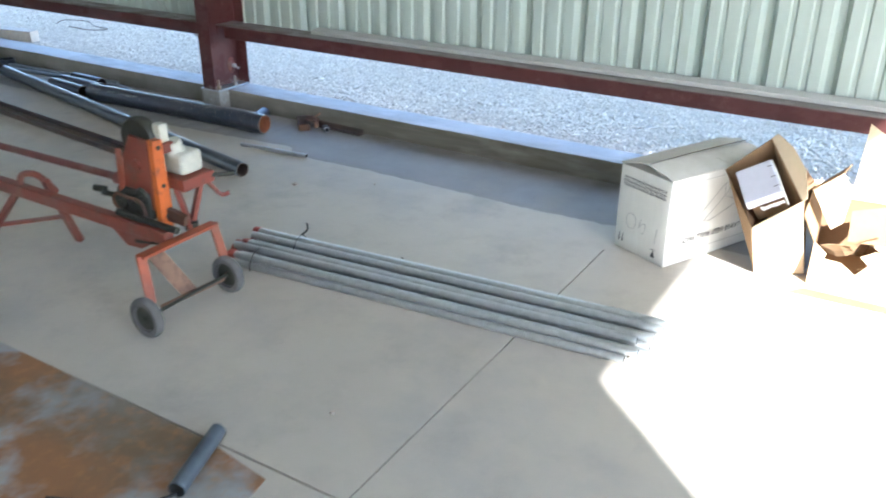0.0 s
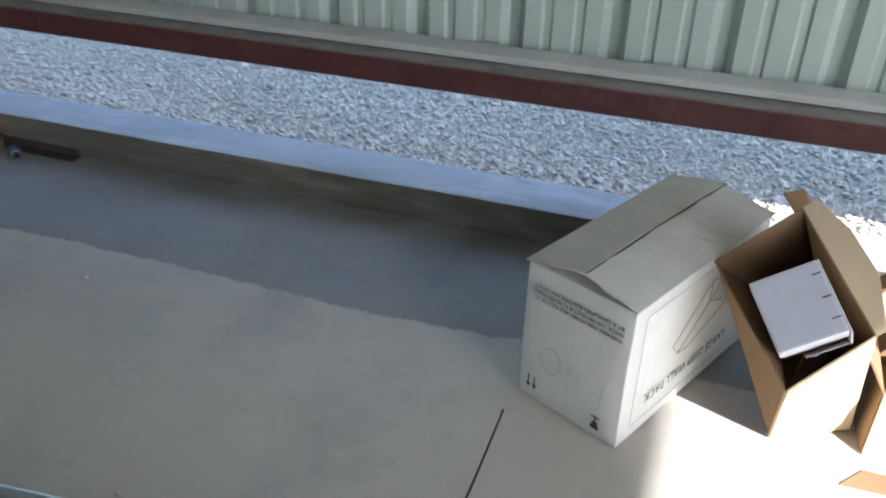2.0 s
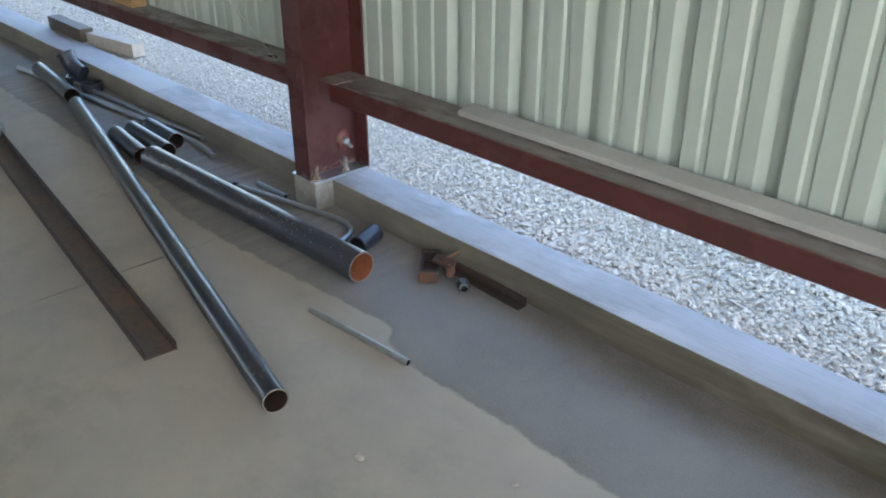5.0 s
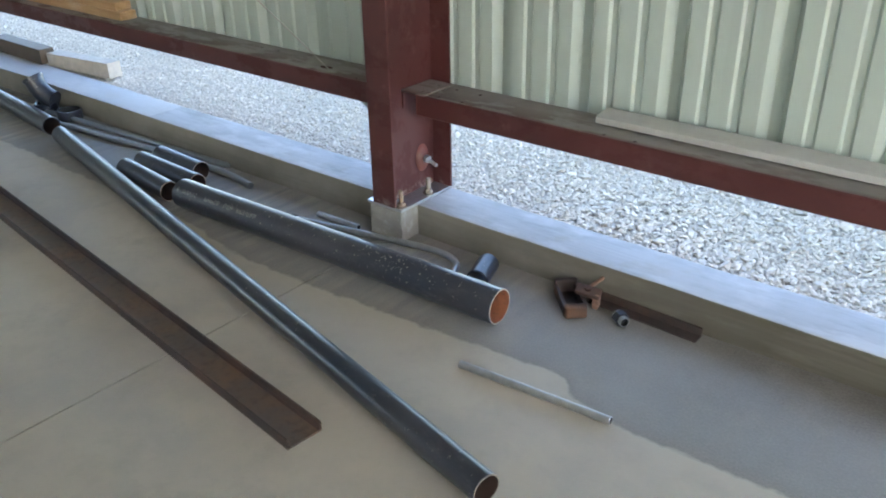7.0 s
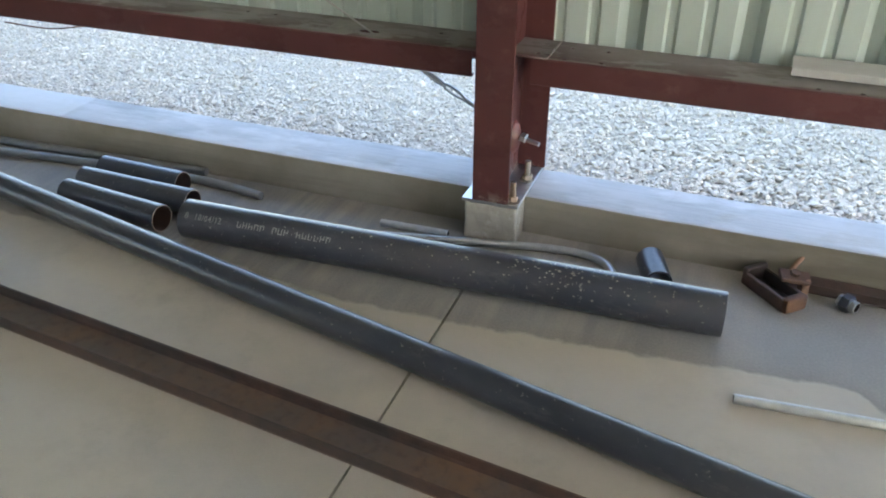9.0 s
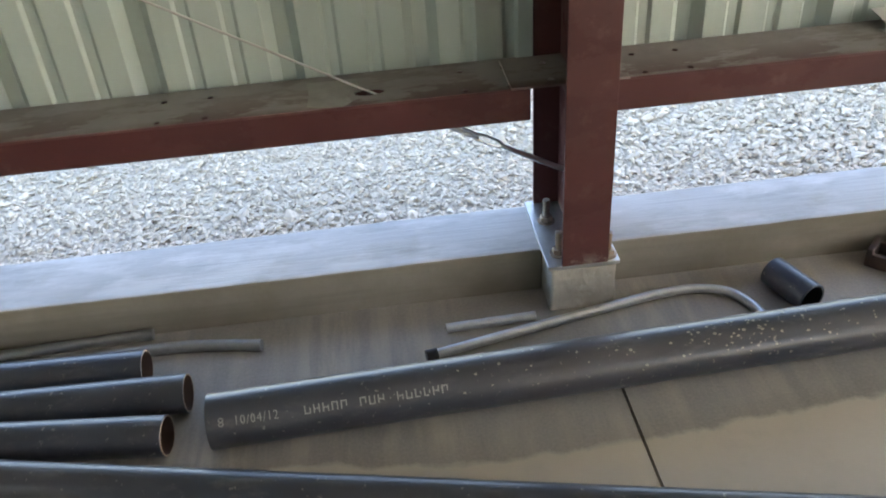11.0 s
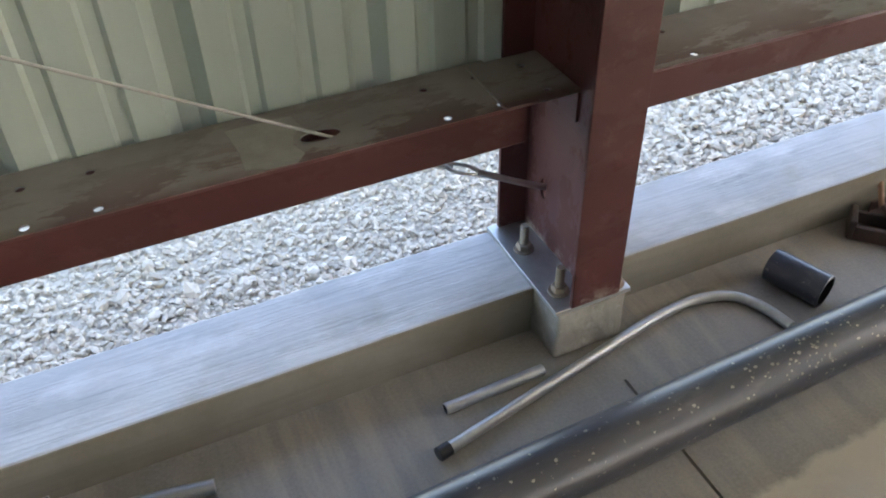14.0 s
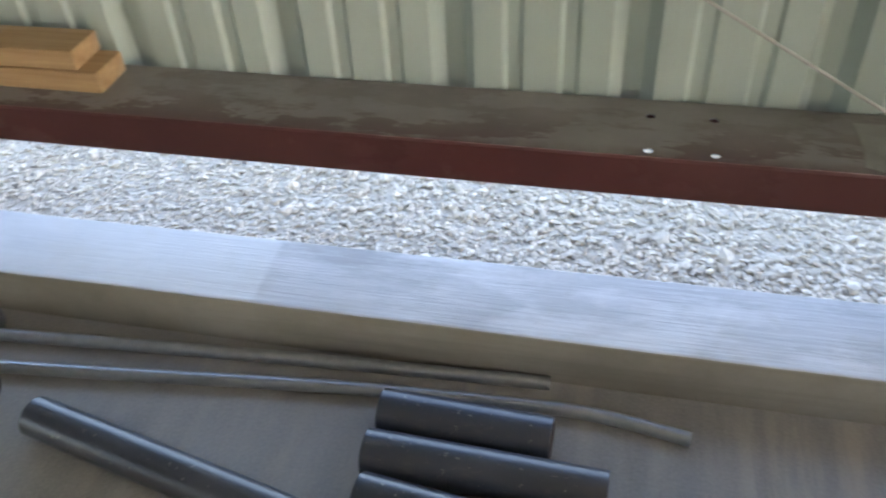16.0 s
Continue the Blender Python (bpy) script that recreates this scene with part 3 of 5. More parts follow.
def build_girts():
    r = 0.0075
    left = [(x, y, r, r) for x in (-4.838, -4.738, -4.189, -4.092) for y in (3.899, 4.0)] + [(-4.392, 3.943, 0.034, 0.017)]
    right = [(x, y, r, r) for x in (-3.70, -3.80, -3.165, -3.065) for y in (3.899, 4.0)]
    girt("girt_1", WEST, -4.053, left, "red oxide steel wall girt thick with dust")
    girt("girt_2", -3.885, EAST, right, "red oxide steel wall girt thick with dust")
    # clip angles tie the girts to the column
    for x0, x1 in ((-4.095, COLUMN_X - 0.004), (COLUMN_X + 0.004, -3.84)):
        clip = thing("girt_clip", "dusty steel clip plate joining girt and column", "bracket", pose((x0 + x1) / 2, 3.9, GIRT_TOP), group="girt clips", kind="structure")
        inv = clip.matrix_world.inverted()
        top = plate_bm([(x0, 3.872), (x1, 3.872), (x1, 4.03), (x0, 4.03)], [((x0 + x1) / 2 + 0.02, 3.90, 0.008, 0.008), ((x0 + x1) / 2 + 0.02, 3.99, 0.008, 0.008)], GIRT_TOP + 0.0005, GIRT_TOP + 0.0065)
        bmesh.ops.transform(top, matrix=inv, verts=top.verts)
        part("clip_plate", top, DUSTY, clip)
        web_side = COLUMN_X - 0.0035 if x0 < COLUMN_X - 0.05 else COLUMN_X + 0.0035
        leg = box_bm(*sorted((web_side, web_side + (-0.005 if x0 < COLUMN_X - 0.05 else 0.005))), 3.874, 4.028, GIRT_TOP - 0.06, GIRT_TOP, 0.001)
        bmesh.ops.transform(leg, matrix=inv, verts=leg.verts)
        part("clip_leg", leg, OXIDE, clip)


def panel_profile(x0):
    """One three-rib sheet as a line of (x, y): pans in the wall's plane, ribs pushed outwards."""
    line = []
    for k in range(3):
        a = x0 + k * RIB
        line += [(a - 0.038, 0), (a - 0.016, 0.033), (a + 0.016, 0.033), (a + 0.038, 0)]
        for c in (0.105, 0.2):
            line += [(a + c - 0.018, 0), (a + c - 0.010, 0.008), (a + c + 0.010, 0.008), (a + c + 0.018, 0)]
    line.append((x0 + 3 * RIB - 0.038, 0))
    return line


def build_wall_north():
    wall = thing("wall_north", "ribbed pale green-white steel sheet wall seen from inside", "wall", pose(-4, NORTH, GIRT_LOW), kind="structure")
    line = panel_profile(0.0)
    bm = bmesh.new()
    z0, z1 = 0.03, EAVES - GIRT_LOW
    rows = [[bm.verts.new((x, y + t, z)) for x, y in line] for t, z in ((0, z0), (0, z1), (0.0012, z1), (0.0012, z0))]
    for n in range(4):
        a, b = rows[n], rows[(n + 1) % 4]
        for k in range(len(line) - 1):
            bm.faces.new((a[k], a[k + 1], b[k + 1], b[k]))
    bmesh.ops.recalc_face_normals(bm, faces=bm.faces)
    first = part("wall_sheet", bm, PANEL, wall)
    start = RIB_AT + 4 - 12 * 3 * RIB
    for k in range(19):
        ob = first if k == 0 else new("wall_sheet", first.data)
        ob.parent = wall
        ob.location = (start + k * 3 * RIB, 0.0002 * (k % 2), 0)
    # the building's other walls and its roof, all unseen and assumed
    bm = bmesh.new()
    for a in ((WEST - 0.15, WEST, SOUTH - 0.15, -3.4, -0.2, EAVES), (WEST - 0.15, WEST, -0.4, 4.2, -0.2, EAVES), (WEST - 0.15, WEST, -3.4, -0.4, 3.0, EAVES)):
        block(bm, *a)
    tagged(part("wall_west", bm, PANEL), "unseen pale metal-clad wall, its open bay assumed to let in light", "wall", kind="structure")
    bm = bmesh.new()
    for a in ((EAST, EAST + 0.15, SOUTH, -1.38, -0.2, EAVES), (EAST, EAST + 0.15, 2.6, 4.2, -0.2, EAVES), (EAST, EAST + 0.15, -1.38, 2.6, 3.69, EAVES)):
        block(bm, *a)
    tagged(part("wall_east", bm, PANEL), "plain pale metal-clad wall with a large open doorway", "wall", kind="structure")
    # the south bay is an added opening that gives fill light
    bm = bmesh.new()
    for a in ((WEST, 0.2, SOUTH - 0.15, SOUTH, -0.2, EAVES), (2.8, EAST + 0.15, SOUTH - 0.15, SOUTH, -0.2, EAVES), (0.2, 2.8, SOUTH - 0.15, SOUTH, 3.7, EAVES)):
        block(bm, *a)
    tagged(part("wall_south", bm, PANEL), "unseen pale metal-clad wall, its open bay assumed to let in light", "wall", kind="structure")
    tagged(part("ceiling", box_bm(WEST - 0.2, EAST + 0.3, SOUTH - 0.3, 4.3, EAVES + 0.002, EAVES + 0.15), CEILING), "pale insulated roof liner", "ceiling", kind="structure")


def build_trim():
    line = [(3.985, GIRT_TOP + 0.004), (3.962, GIRT_TOP + 0.006), (3.962, GIRT_TOP + 0.024), (3.966, GIRT_TOP + 0.027), (4.034, GIRT_TOP + 0.036), (4.038, GIRT_TOP + 0.032)]
    tagged(part("base_trim", bent_sheet_bm(line, -0.0012, -3.232, EAST - 0.01), TRIM), "pale folded metal base trim lying on the girt", "trim", kind="structure")


PLATE = galvanised("base_plate_zinc", 0.85)
RUSTY_ZINC = rusty("weathered_zinc", (0.26, 0.23, 0.20), (0.30, 0.20, 0.13), 0.6)
build_ground()
build_floor()
build_curb()
build_column()
build_girts()
build_wall_north()
build_trim()


# ---- things on the floor along the wall ----
def lay_pipe(name, p, q, r, wall, mats, label, group="", category="pipe"):
    """A pipe lying on the floor from p to q, given as (x, y)."""
    length = (Vector(q) - Vector(p)).length
    ob = part(name, pipe_bm(length, r, wall), mats, smooth=True)
    ob.matrix_world = along((*p, r), (*q, r))
    return tagged(ob, label, category, group)


BORE = rusty("rusty_bore", (0.05, 0.03, 0.023), (0.085, 0.043, 0.03))
CUT = rusty("saw_cut_rim", (0.34, 0.29, 0.24), (0.42, 0.30, 0.20), 0.6)


def build_pipes():
    big = lay_pipe("steel_pipe", (-4.78, 3.484), (-3.28, 3.541), 0.057, 0.005, [BLACK, RUST_BRIGHT, CUT], "thick black steel pipe with white flecks and a stencilled date")
    # stencilling follows the pipe's round side
    def wrap(bm, turn, start):
        for v in bm.verts:
            a = turn + v.co.y / 0.057
            rr = 0.0575 + v.co.z
            v.co = Vector((start + v.co.x, -rr * math.cos(a), rr * math.sin(a)))
        return bm
    bm = text_bm("10/04/12", 0.026, 0.0004, 1.15)
    for v in bm.verts:
        v.co.x *= 0.82
    part("stencil_date", wrap(bm, 0.55, 0.055), STAMP, big, "white stencilled date")
    rng = random.Random(2)
    bars = bmesh.new()
    x = 0.192
    for letters in (5, 3, 6):
        for _ in range(letters):
            block(bars, x, x + 0.0026, 0.0, 0.017, -0.0002, 0.0002)
            level = rng.choice((0.0, 0.007, 0.0145))
            block(bars, x + 0.0027, x + 0.0100, level, level + 0.0025, -0.0002, 0.0002)
            block(bars, x + 0.0101, x + 0.0125, rng.choice((0.0, 0.005)), rng.choice((0.012, 0.017)), -0.0002, 0.0002)
            x += 0.0178
        x += 0.02
    tagged(part("stencil_marks", wrap(bars, 0.55, 0.0), STAMP, big, "worn white stencil marks"), kind="stuff")
    part("stencil_ring", wrap(text_bm("8", 0.026), 0.55, 0.024), STAMP, big)
    # chips of paint knocked onto the lacquer
    chips = bmesh.new()
    for k in range(105):
        cx, cy, s = (rng.gauss(1.08, 0.14) if k < 62 else rng.uniform(0.35, 1.42)), rng.gauss(0.030, 0.024), rng.uniform(0.0011, 0.0038)
        ring = [chips.verts.new((cx + s * rng.uniform(0.6, 1.5) * math.cos(a), cy + s * rng.uniform(0.5, 1.1) * math.sin(a), -0.0001)) for a in (k * math.pi / 3.5 for k in range(7))]
        chips.faces.new(ring)
    made = bmesh.ops.extrude_face_region(chips, geom=chips.faces[:])
    bmesh.ops.translate(chips, vec=(0, 0, 0.0004), verts=[v for v in made["geom"] if isinstance(v, bmesh.types.BMVert)])
    bmesh.ops.recalc_face_normals(chips, faces=chips.faces)
    tagged(part("paint_speckle", wrap(chips, 0.52, 0.0), FLECK, big, "cream paint chips"), kind="stuff")
    lay_pipe("steel_pipe", (-5.90, 3.572), (-2.866, 2.917), 0.039, 0.004, [BLACK, BORE, CUT], "long slim black steel pipe lying across the floor")
    for p, q in (((-5.258, 3.698), (-4.945, 3.686)), ((-5.262, 3.606), (-4.842, 3.592)), ((-5.25, 3.517), (-4.868, 3.476))):
        lay_pipe("pipe_offcut", p, q, 0.042, 0.004, [BLACK, BORE, CUT], "short black steel pipe offcut lying beside two others", "pipe offcuts")
    lay_pipe("pipe_offcut", (-6.74, 3.675), (-6.03, 3.60), 0.0445, 0.004, [BLACK, BORE], "black steel pipe offcut beyond the long pipe", "pipe offcuts")
    lay_pipe("pipe_coupling", (-3.492, 3.772), (-3.452, 3.655), 0.037, 0.006, [BLACK, BLACK_PLASTIC], "short black pipe coupling lying on its side")
    lay_pipe("conduit_offcut", (-3.233, 3.288), (-2.782, 3.326), 0.0112, 0.0018, [ZINC, BLACK_PLASTIC], "short galvanised conduit offcut on the floor", category="conduit")
    lay_pipe("conduit_offcut", (-4.28, 3.735), (-4.069, 3.742), 0.0112, 0.0018, [ZINC, BLACK_PLASTIC], "short galvanised conduit offcut beside the pier", category="conduit")
    # standing elbow and a ring beyond
    elbow = thing("pipe_elbow", "black cast pipe elbow standing on end", "pipe fitting", pose(-6.42, 3.775, 0))
    bm = sweep_bm([(0.05, 0.03, 0.062), (0.02, 0.015, 0.075), (-0.02, -0.005, 0.115), (-0.045, -0.015, 0.17)], 0.05, 22)
    part("bend", bm, BLACK, elbow, smooth=True)
    rim = pipe_bm(0.02, 0.056, 0.012)
    bmesh.ops.transform(rim, matrix=along((-0.043, -0.0145, 0.166), (-0.056, -0.02, 0.194)), verts=rim.verts)
    part("socket", rim, [BLACK, DARK], elbow, smooth=True)
    foot = pipe_bm(0.05, 0.058, 0.01)
    bmesh.ops.transform(foot, matrix=Matrix.Translation((0.0, 0.0, 0.0)) @ Matrix.Rotation(radians(-90), 4, "Y"), verts=foot.verts)
    part("collar", foot, [BLACK, DARK], elbow, smooth=True)
    ring = part("flange_fitting", pipe_bm(0.05, 0.062, 0.007), [BLACK, DARK], smooth=True)
    ring.matrix_world = Matrix.Translation((-6.20, 3.785, 0.0)) @ Matrix.Rotation(radians(-90), 4, "Y")
    tagged(ring, "short black flange fitting lying open side up", "pipe fitting")


def build_bars():
    bent = thing("bent_conduit", "galvanised conduit bent to a hook at one end", "conduit", pose(-4.33, 3.648, 0))
    inv = bent.matrix_world.inverted()
    pts = [(-4.318, 3.650, 0.012), (-4.1, 3.698, 0.012), (-3.9, 3.741, 0.012), (-3.78, 3.765, 0.012), (-3.68, 3.770, 0.012), (-3.61, 3.745, 0.012), (-3.575, 3.69, 0.012), (-3.562, 3.625, 0.012)]
    bm = sweep_bm(pts, 0.0112, 16)
    bmesh.ops.transform(bm, matrix=inv, verts=bm.verts)
    part("tube", bm, ZINC, bent, smooth=True)
    cap = pipe_bm(0.026, 0.0135)
    bmesh.ops.transform(cap, matrix=inv @ along((-4.334, 3.6465, 0.0136), (-4.31, 3.6517, 0.0136)), verts=cap.verts)
    part("end_cap", cap, BLACK_PLASTIC, bent, "black plastic end cap", True)
    for pts, label in (([(-6.42, 3.745, 0.0112), (-6.1, 3.772, 0.0112), (-5.5, 3.812, 0.0112), (-4.965, 3.838, 0.0112)], "galvanised conduit lying against the curb"),
                       ([(-7.0, 3.625, 0.0112), (-6.07, 3.69, 0.0112), (-5.4, 3.755, 0.0112), (-5.0, 3.778, 0.0112), (-4.85, 3.775, 0.0112), (-4.705, 3.752, 0.0112)], "dull galvanised conduit with a curved end")):
        bm = sweep_bm([(x, y, 0.0135) for x, y, z in pts], 0.0135, 16)
        ob = part("conduit", bm, DULL_ZINC, smooth=True)
        tagged(ob, label, "conduit", "conduits by the curb")


def build_channel():
    p, q = (-3.345, 2.81), (-7.1, 3.215)
    length = (Vector(q) - Vector(p)).length
    w, h, t = 0.052, 0.032, 0.005
    ob = thing("steel_channel", "long rusty brown steel channel lying open side up", "steel channel", along((*p, 0), (*q, 0)))
    part("web", extrude_bm([(-w, 0), (w, 0), (w, t), (-w, t)], 0, length), CHANNEL_RUST, ob)
    # flanges take a darker rust than the web, painting in their shade
    for s in (-1, 1):
        part("flange", extrude_bm([(s * y, z) for y, z in ((w, t), (w, h - 0.001), (w - 0.001, h), (w - t * 0.7, h), (w - t, h - 0.002), (w - t * 1.1, t * 2.2), (w - t * 2, t))], 0, length), DARK_SCALE, ob, "rusty flange, coloured darker than the web for its shade")
    lump = thing("pipe_clamp", "small worn steel pipe clamp sitting in the channel", "clamp", pose(-5.78, 3.087, 0.006))
    bm = bmesh.new()
    block(bm, -0.045, 0.045, -0.05, 0.05, 0, 0.03, 0.006)
    part("saddle", bm, DULL_ZINC, lump)
    part("band", sweep_bm([(0, -0.048, 0.02), (0, -0.04, 0.06), (0, 0, 0.078), (0, 0.04, 0.06), (0, 0.048, 0.02)], 0.012, 10), DULL_ZINC, lump, smooth=True)


def build_beam_clamp():
    c = thing("beam_clamp", "rusty cast beam clamp lying by the curb", "clamp", along((-3.215, 3.812, 0), (-3.098, 3.690, 0)) @ Matrix.Diagonal((0.86, 0.86, 0.86, 1)))
    # an open trough with a closed nose, and a bridge with its set screw across it
    for side in (-1, 1):
        bm = bmesh.new()
        block(bm, 0.0, 0.165, side * 0.036 - 0.006, side * 0.036 + 0.006, 0.001, 0.044, 0.003)
        for v in bm.verts:
            if v.co.z > 0.03:
                v.co.z -= 0.016 * (0.5 - 0.5 * math.cos(v.co.x / 0.165 * 2 * math.pi))
        part("cheek", bm, DARK_SCALE, c)
    part("trough_floor", box_bm(0.004, 0.160, -0.0295, 0.0295, 0.001, 0.010, 0.001), DARK_SCALE, c)
    part("nose", box_bm(0.152, 0.180, -0.040, 0.040, 0.0, 0.050, 0.008), RUST, c, "brown rusty nose")
    part("heel", box_bm(-0.014, 0.004, -0.042, 0.042, 0.0, 0.060, 0.005), DARK_SCALE, c)
    part("bridge", box_bm(-0.046, 0.046, -0.024, 0.024, 0, 0.016, 0.004, m=pose(0.092, 0.060, 0.052, 14, 8, 62)), RUST, c, "bare rusty bridge bar")
    part("bridge_leg", box_bm(-0.012, 0.012, -0.02, 0.02, 0, 0.058, 0.004, m=pose(0.110, 0.088, 0.002, 0, 0, 62)), RUST_PALE, c)
    bolt = pipe_bm(0.085, 0.0075, sides=12)
    bmesh.ops.transform(bolt, matrix=along((0.062, 0.062, 0.050), (0.050, 0.118, 0.082)), verts=bolt.verts)
    part("clamp_bolt", bolt, RUST_PALE, c, smooth=True)
    part("bolt_head", hex_bm(0.0145, 0.012, pose(0.092, 0.058, 0.068, 14, 8, 62)), RUST, c)
    f = thing("pipe_union", "small black steel union with a zinc collar", "pipe fitting", pose(-2.99, 3.757, 0.0, 0, 0, -35))
    nut = hex_bm(0.024, 0.026, pose(-0.012, 0, 0.0215, 0, 90, 0))
    part("union_nut", nut, BLACK, f)
    neck = pipe_bm(0.05, 0.016, 0.004)
    bmesh.ops.transform(neck, matrix=Matrix.Translation((-0.022, 0, 0.0215)), verts=neck.verts)
    part("neck", neck, [DULL_ZINC, DARK], f, "zinc-plated neck", True)
    bar = part("angle_iron", extrude_bm([(0, 0), (0.042, 0), (0.042, 0.004), (0.004, 0.005), (0.004, 0.030), (0, 0.030)], 0, 0.36), DARK_SCALE)
    bar.matrix_world = along((-2.768, 3.838, 0), (-3.128, 3.848, 0)) @ Matrix.Translation((0, 0, 0.0005))
    tagged(bar, "rusty steel angle lying at the foot of the curb", "steel angle")
    rng = random.Random(9)
    for n, (x, y, s) in enumerate(((-2.558, 2.966, 0.013), (-2.22, 3.19, 0.007), (-1.62, 2.55, 0.006), (-1.2, 1.55, 0.008))):
        bm = bmesh.new()
        bmesh.ops.create_icosphere(bm, subdivisions=2, radius=s)
        for v in bm.verts:
            v.co = Vector((v.co.x * 1.3, v.co.y, v.co.z * 0.7)) * rng.uniform(0.8, 1.15)
        ob = part("pebble", bm, GREYWOOD)
        ob.location = (x, y, s * 0.6)
        tagged(ob, "small pale limestone pebble on the floor", "pebble", "stray pebbles")


def build_brace():
    b = thing("wall_brace", "steel brace wire with an eye bolt anchored in the column", "brace", pose(COLUMN_X, 3.972, 0.253), kind="structure")
    inv = b.matrix_world.inverted()
    def put(name, bm, mat, label="", parent=b):
        bmesh.ops.transform(bm, matrix=inv, verts=bm.verts)
        return part(name, bm, mat, parent, label, True)
    eye = Vector((-4.165, 3.958, 0.382))
    hole = Vector((COLUMN_X, 3.972, 0.257))
    slot = Vector((-4.392, 3.943, 0.519))
    far = Vector((-8.2, 3.93, 2.72))
    put("wire", sweep_bm([far, (slot + (far - slot) * 0.4), slot + Vector((0, 0, 0.003)), (slot + eye) / 2, eye], 0.0028, 8), WIRE, "twisted galvanised wire")
    put("eye_bolt", sweep_bm([eye + (hole - eye) * 0.28, hole, Vector((-3.866, 3.958, 0.238))], 0.0068, 10), ZINC)
    # two long links hooked into one another between the bolt and the wire
    shank = eye + (hole - eye) * 0.29
    for name, a, b, lean in (("eye", shank, eye + Vector((-0.004, 0, 0.003)), 0.0), ("wire_loop", eye + Vector((0.006, 0, -0.004)), eye + (slot - eye) * 0.30, 1.0)):
        way, mid = (b - a) / 2, (a + b) / 2
        side = way.normalized().cross(Vector((0, 1, 0))).normalized() * 0.0085 + Vector((0, 0.006 * lean, 0))
        put(name, sweep_bm([mid + way * math.cos(k * math.pi / 6) + side * math.sin(k * math.pi / 6) for k in range(13)], 0.0042, 8, 3), ZINC)
    for k in range(5):
        p = eye + (slot - eye) * (0.32 + 0.05 * k)
        loop = [p + Vector((0, 0.006 * math.cos(a), 0.006 * math.sin(a))) for a in (j * math.pi / 4 for j in range(9))]
        put("wire_wrap", sweep_bm(loop, 0.0032, 6, 2), ZINC)
    # the curved washer and nut on the other side of the web
    wash = bmesh.new()
    bmesh.ops.create_uvsphere(wash, u_segments=20, v_segments=10, radius=0.037)
    bmesh.ops.bisect_plane(wash, geom=wash.verts[:] + wash.edges[:] + wash.faces[:], plane_co=(0, 0, 0.008), plane_no=(0, 0, -1), clear_outer=True)
    bmesh.ops.holes_fill(wash, edges=[e for e in wash.edges if e.is_boundary])
    bmesh.ops.transform(wash, matrix=Matrix.Translation((COLUMN_X - 0.004, 3.972, 0.246)) @ Matrix.Rotation(radians(90), 4, "Y") @ Matrix.Diagonal((1.5, 0.95, 0.75, 1)), verts=wash.verts)
    put("hillside_washer", wash, DARK_RED, "red painted hillside washer")
    d = (Vector((-3.866, 3.958, 0.238)) - hole)
    m = inv.inverted() @ inv @ (Matrix.Translation(hole + d * 0.32) @ d.to_track_quat("Z", "Y").to_matrix().to_4x4())
    put("brace_nut", hex_bm(0.0155, 0.016, m), ZINC)


def build_tape():
    rng = random.Random(21)
    bm = bmesh.new()
    edge = [(-4.527, 4.018), (-4.47, 4.019), (-4.418, 4.016), (-4.414, 3.975), (-4.432, 3.962), (-4.436, 3.93), (-4.43, 3.905), (-4.45, 3.884), (-4.49, 3.888), (-4.528, 3.897), (-4.524, 3.95)]
    ring = [bm.verts.new((x + rng.uniform(-0.003, 0.003), y + rng.uniform(-0.003, 0.003), GIRT_TOP + 0.0012)) for x, y in edge]
    face = bm.faces.new(ring)
    made = bmesh.ops.extrude_face_region(bm, geom=[face])
    bmesh.ops.translate(bm, vec=(0, 0, -0.001), verts=[v for v in made["geom"] if isinstance(v, bmesh.types.BMVert)])
    bmesh.ops.recalc_face_normals(bm, faces=bm.faces)
    tagged(part("tape_scrap", bm, TAPE), "torn dusty scrap of tape stuck beside the girt's slot", "tape")


def plank(name, m, lx, ly, lz, label, group, mat=None):
    bm = box_bm(0, lx, -ly / 2, ly / 2, 0, lz, 0.003)
    ob = part(name, bm, mat or WOOD)
    ob.matrix_world = m
    return tagged(ob, label, "timber", group)


def build_timber():
    g = "loose timbers"
    plank("timber", pose(-5.80, 3.985, GIRT_TOP + 0.0005, 0, 0, 180), 1.6, 0.089, 0.040, "pine timber lying on the dusty girt", g)
    plank("timber", pose(-5.84, 3.990, GIRT_TOP + 0.041, 0, 0, 180.6), 1.5, 0.086, 0.038, "pine timber stacked on another on the girt", g)
    plank("timber", along((-7.495, 4.078, CURB_TOP + 0.0005), (-6.3, 4.07, CURB_TOP + 0.0005)), 0.585, 0.088, 0.088, "short damp dark timber lying along the curb", g, DAMP_WOOD)
    plank("timber", along((-6.90, 4.103, GROUND + 0.012), (-6.17, 4.217, GROUND + 0.012)), 0.52, 0.088, 0.086, "weathered square timber lying on the gravel beside the curb", g, GREYWOOD)
    wire = thing("wire_scrap", "thin loop of rusty wire lying on the gravel", "wire", pose(-6.6, 4.8, GROUND))
    part("strand", sweep_bm([(-0.3, -0.05, 0.02), (-0.32, 0.06, 0.035), (-0.15, 0.16, 0.025), (0.1, 0.06, 0.02), (0.32, 0.02, 0.025), (0.2, -0.08, 0.02), (-0.05, -0.1, 0.03)], 0.0035, 6), RUST, wire, smooth=True)


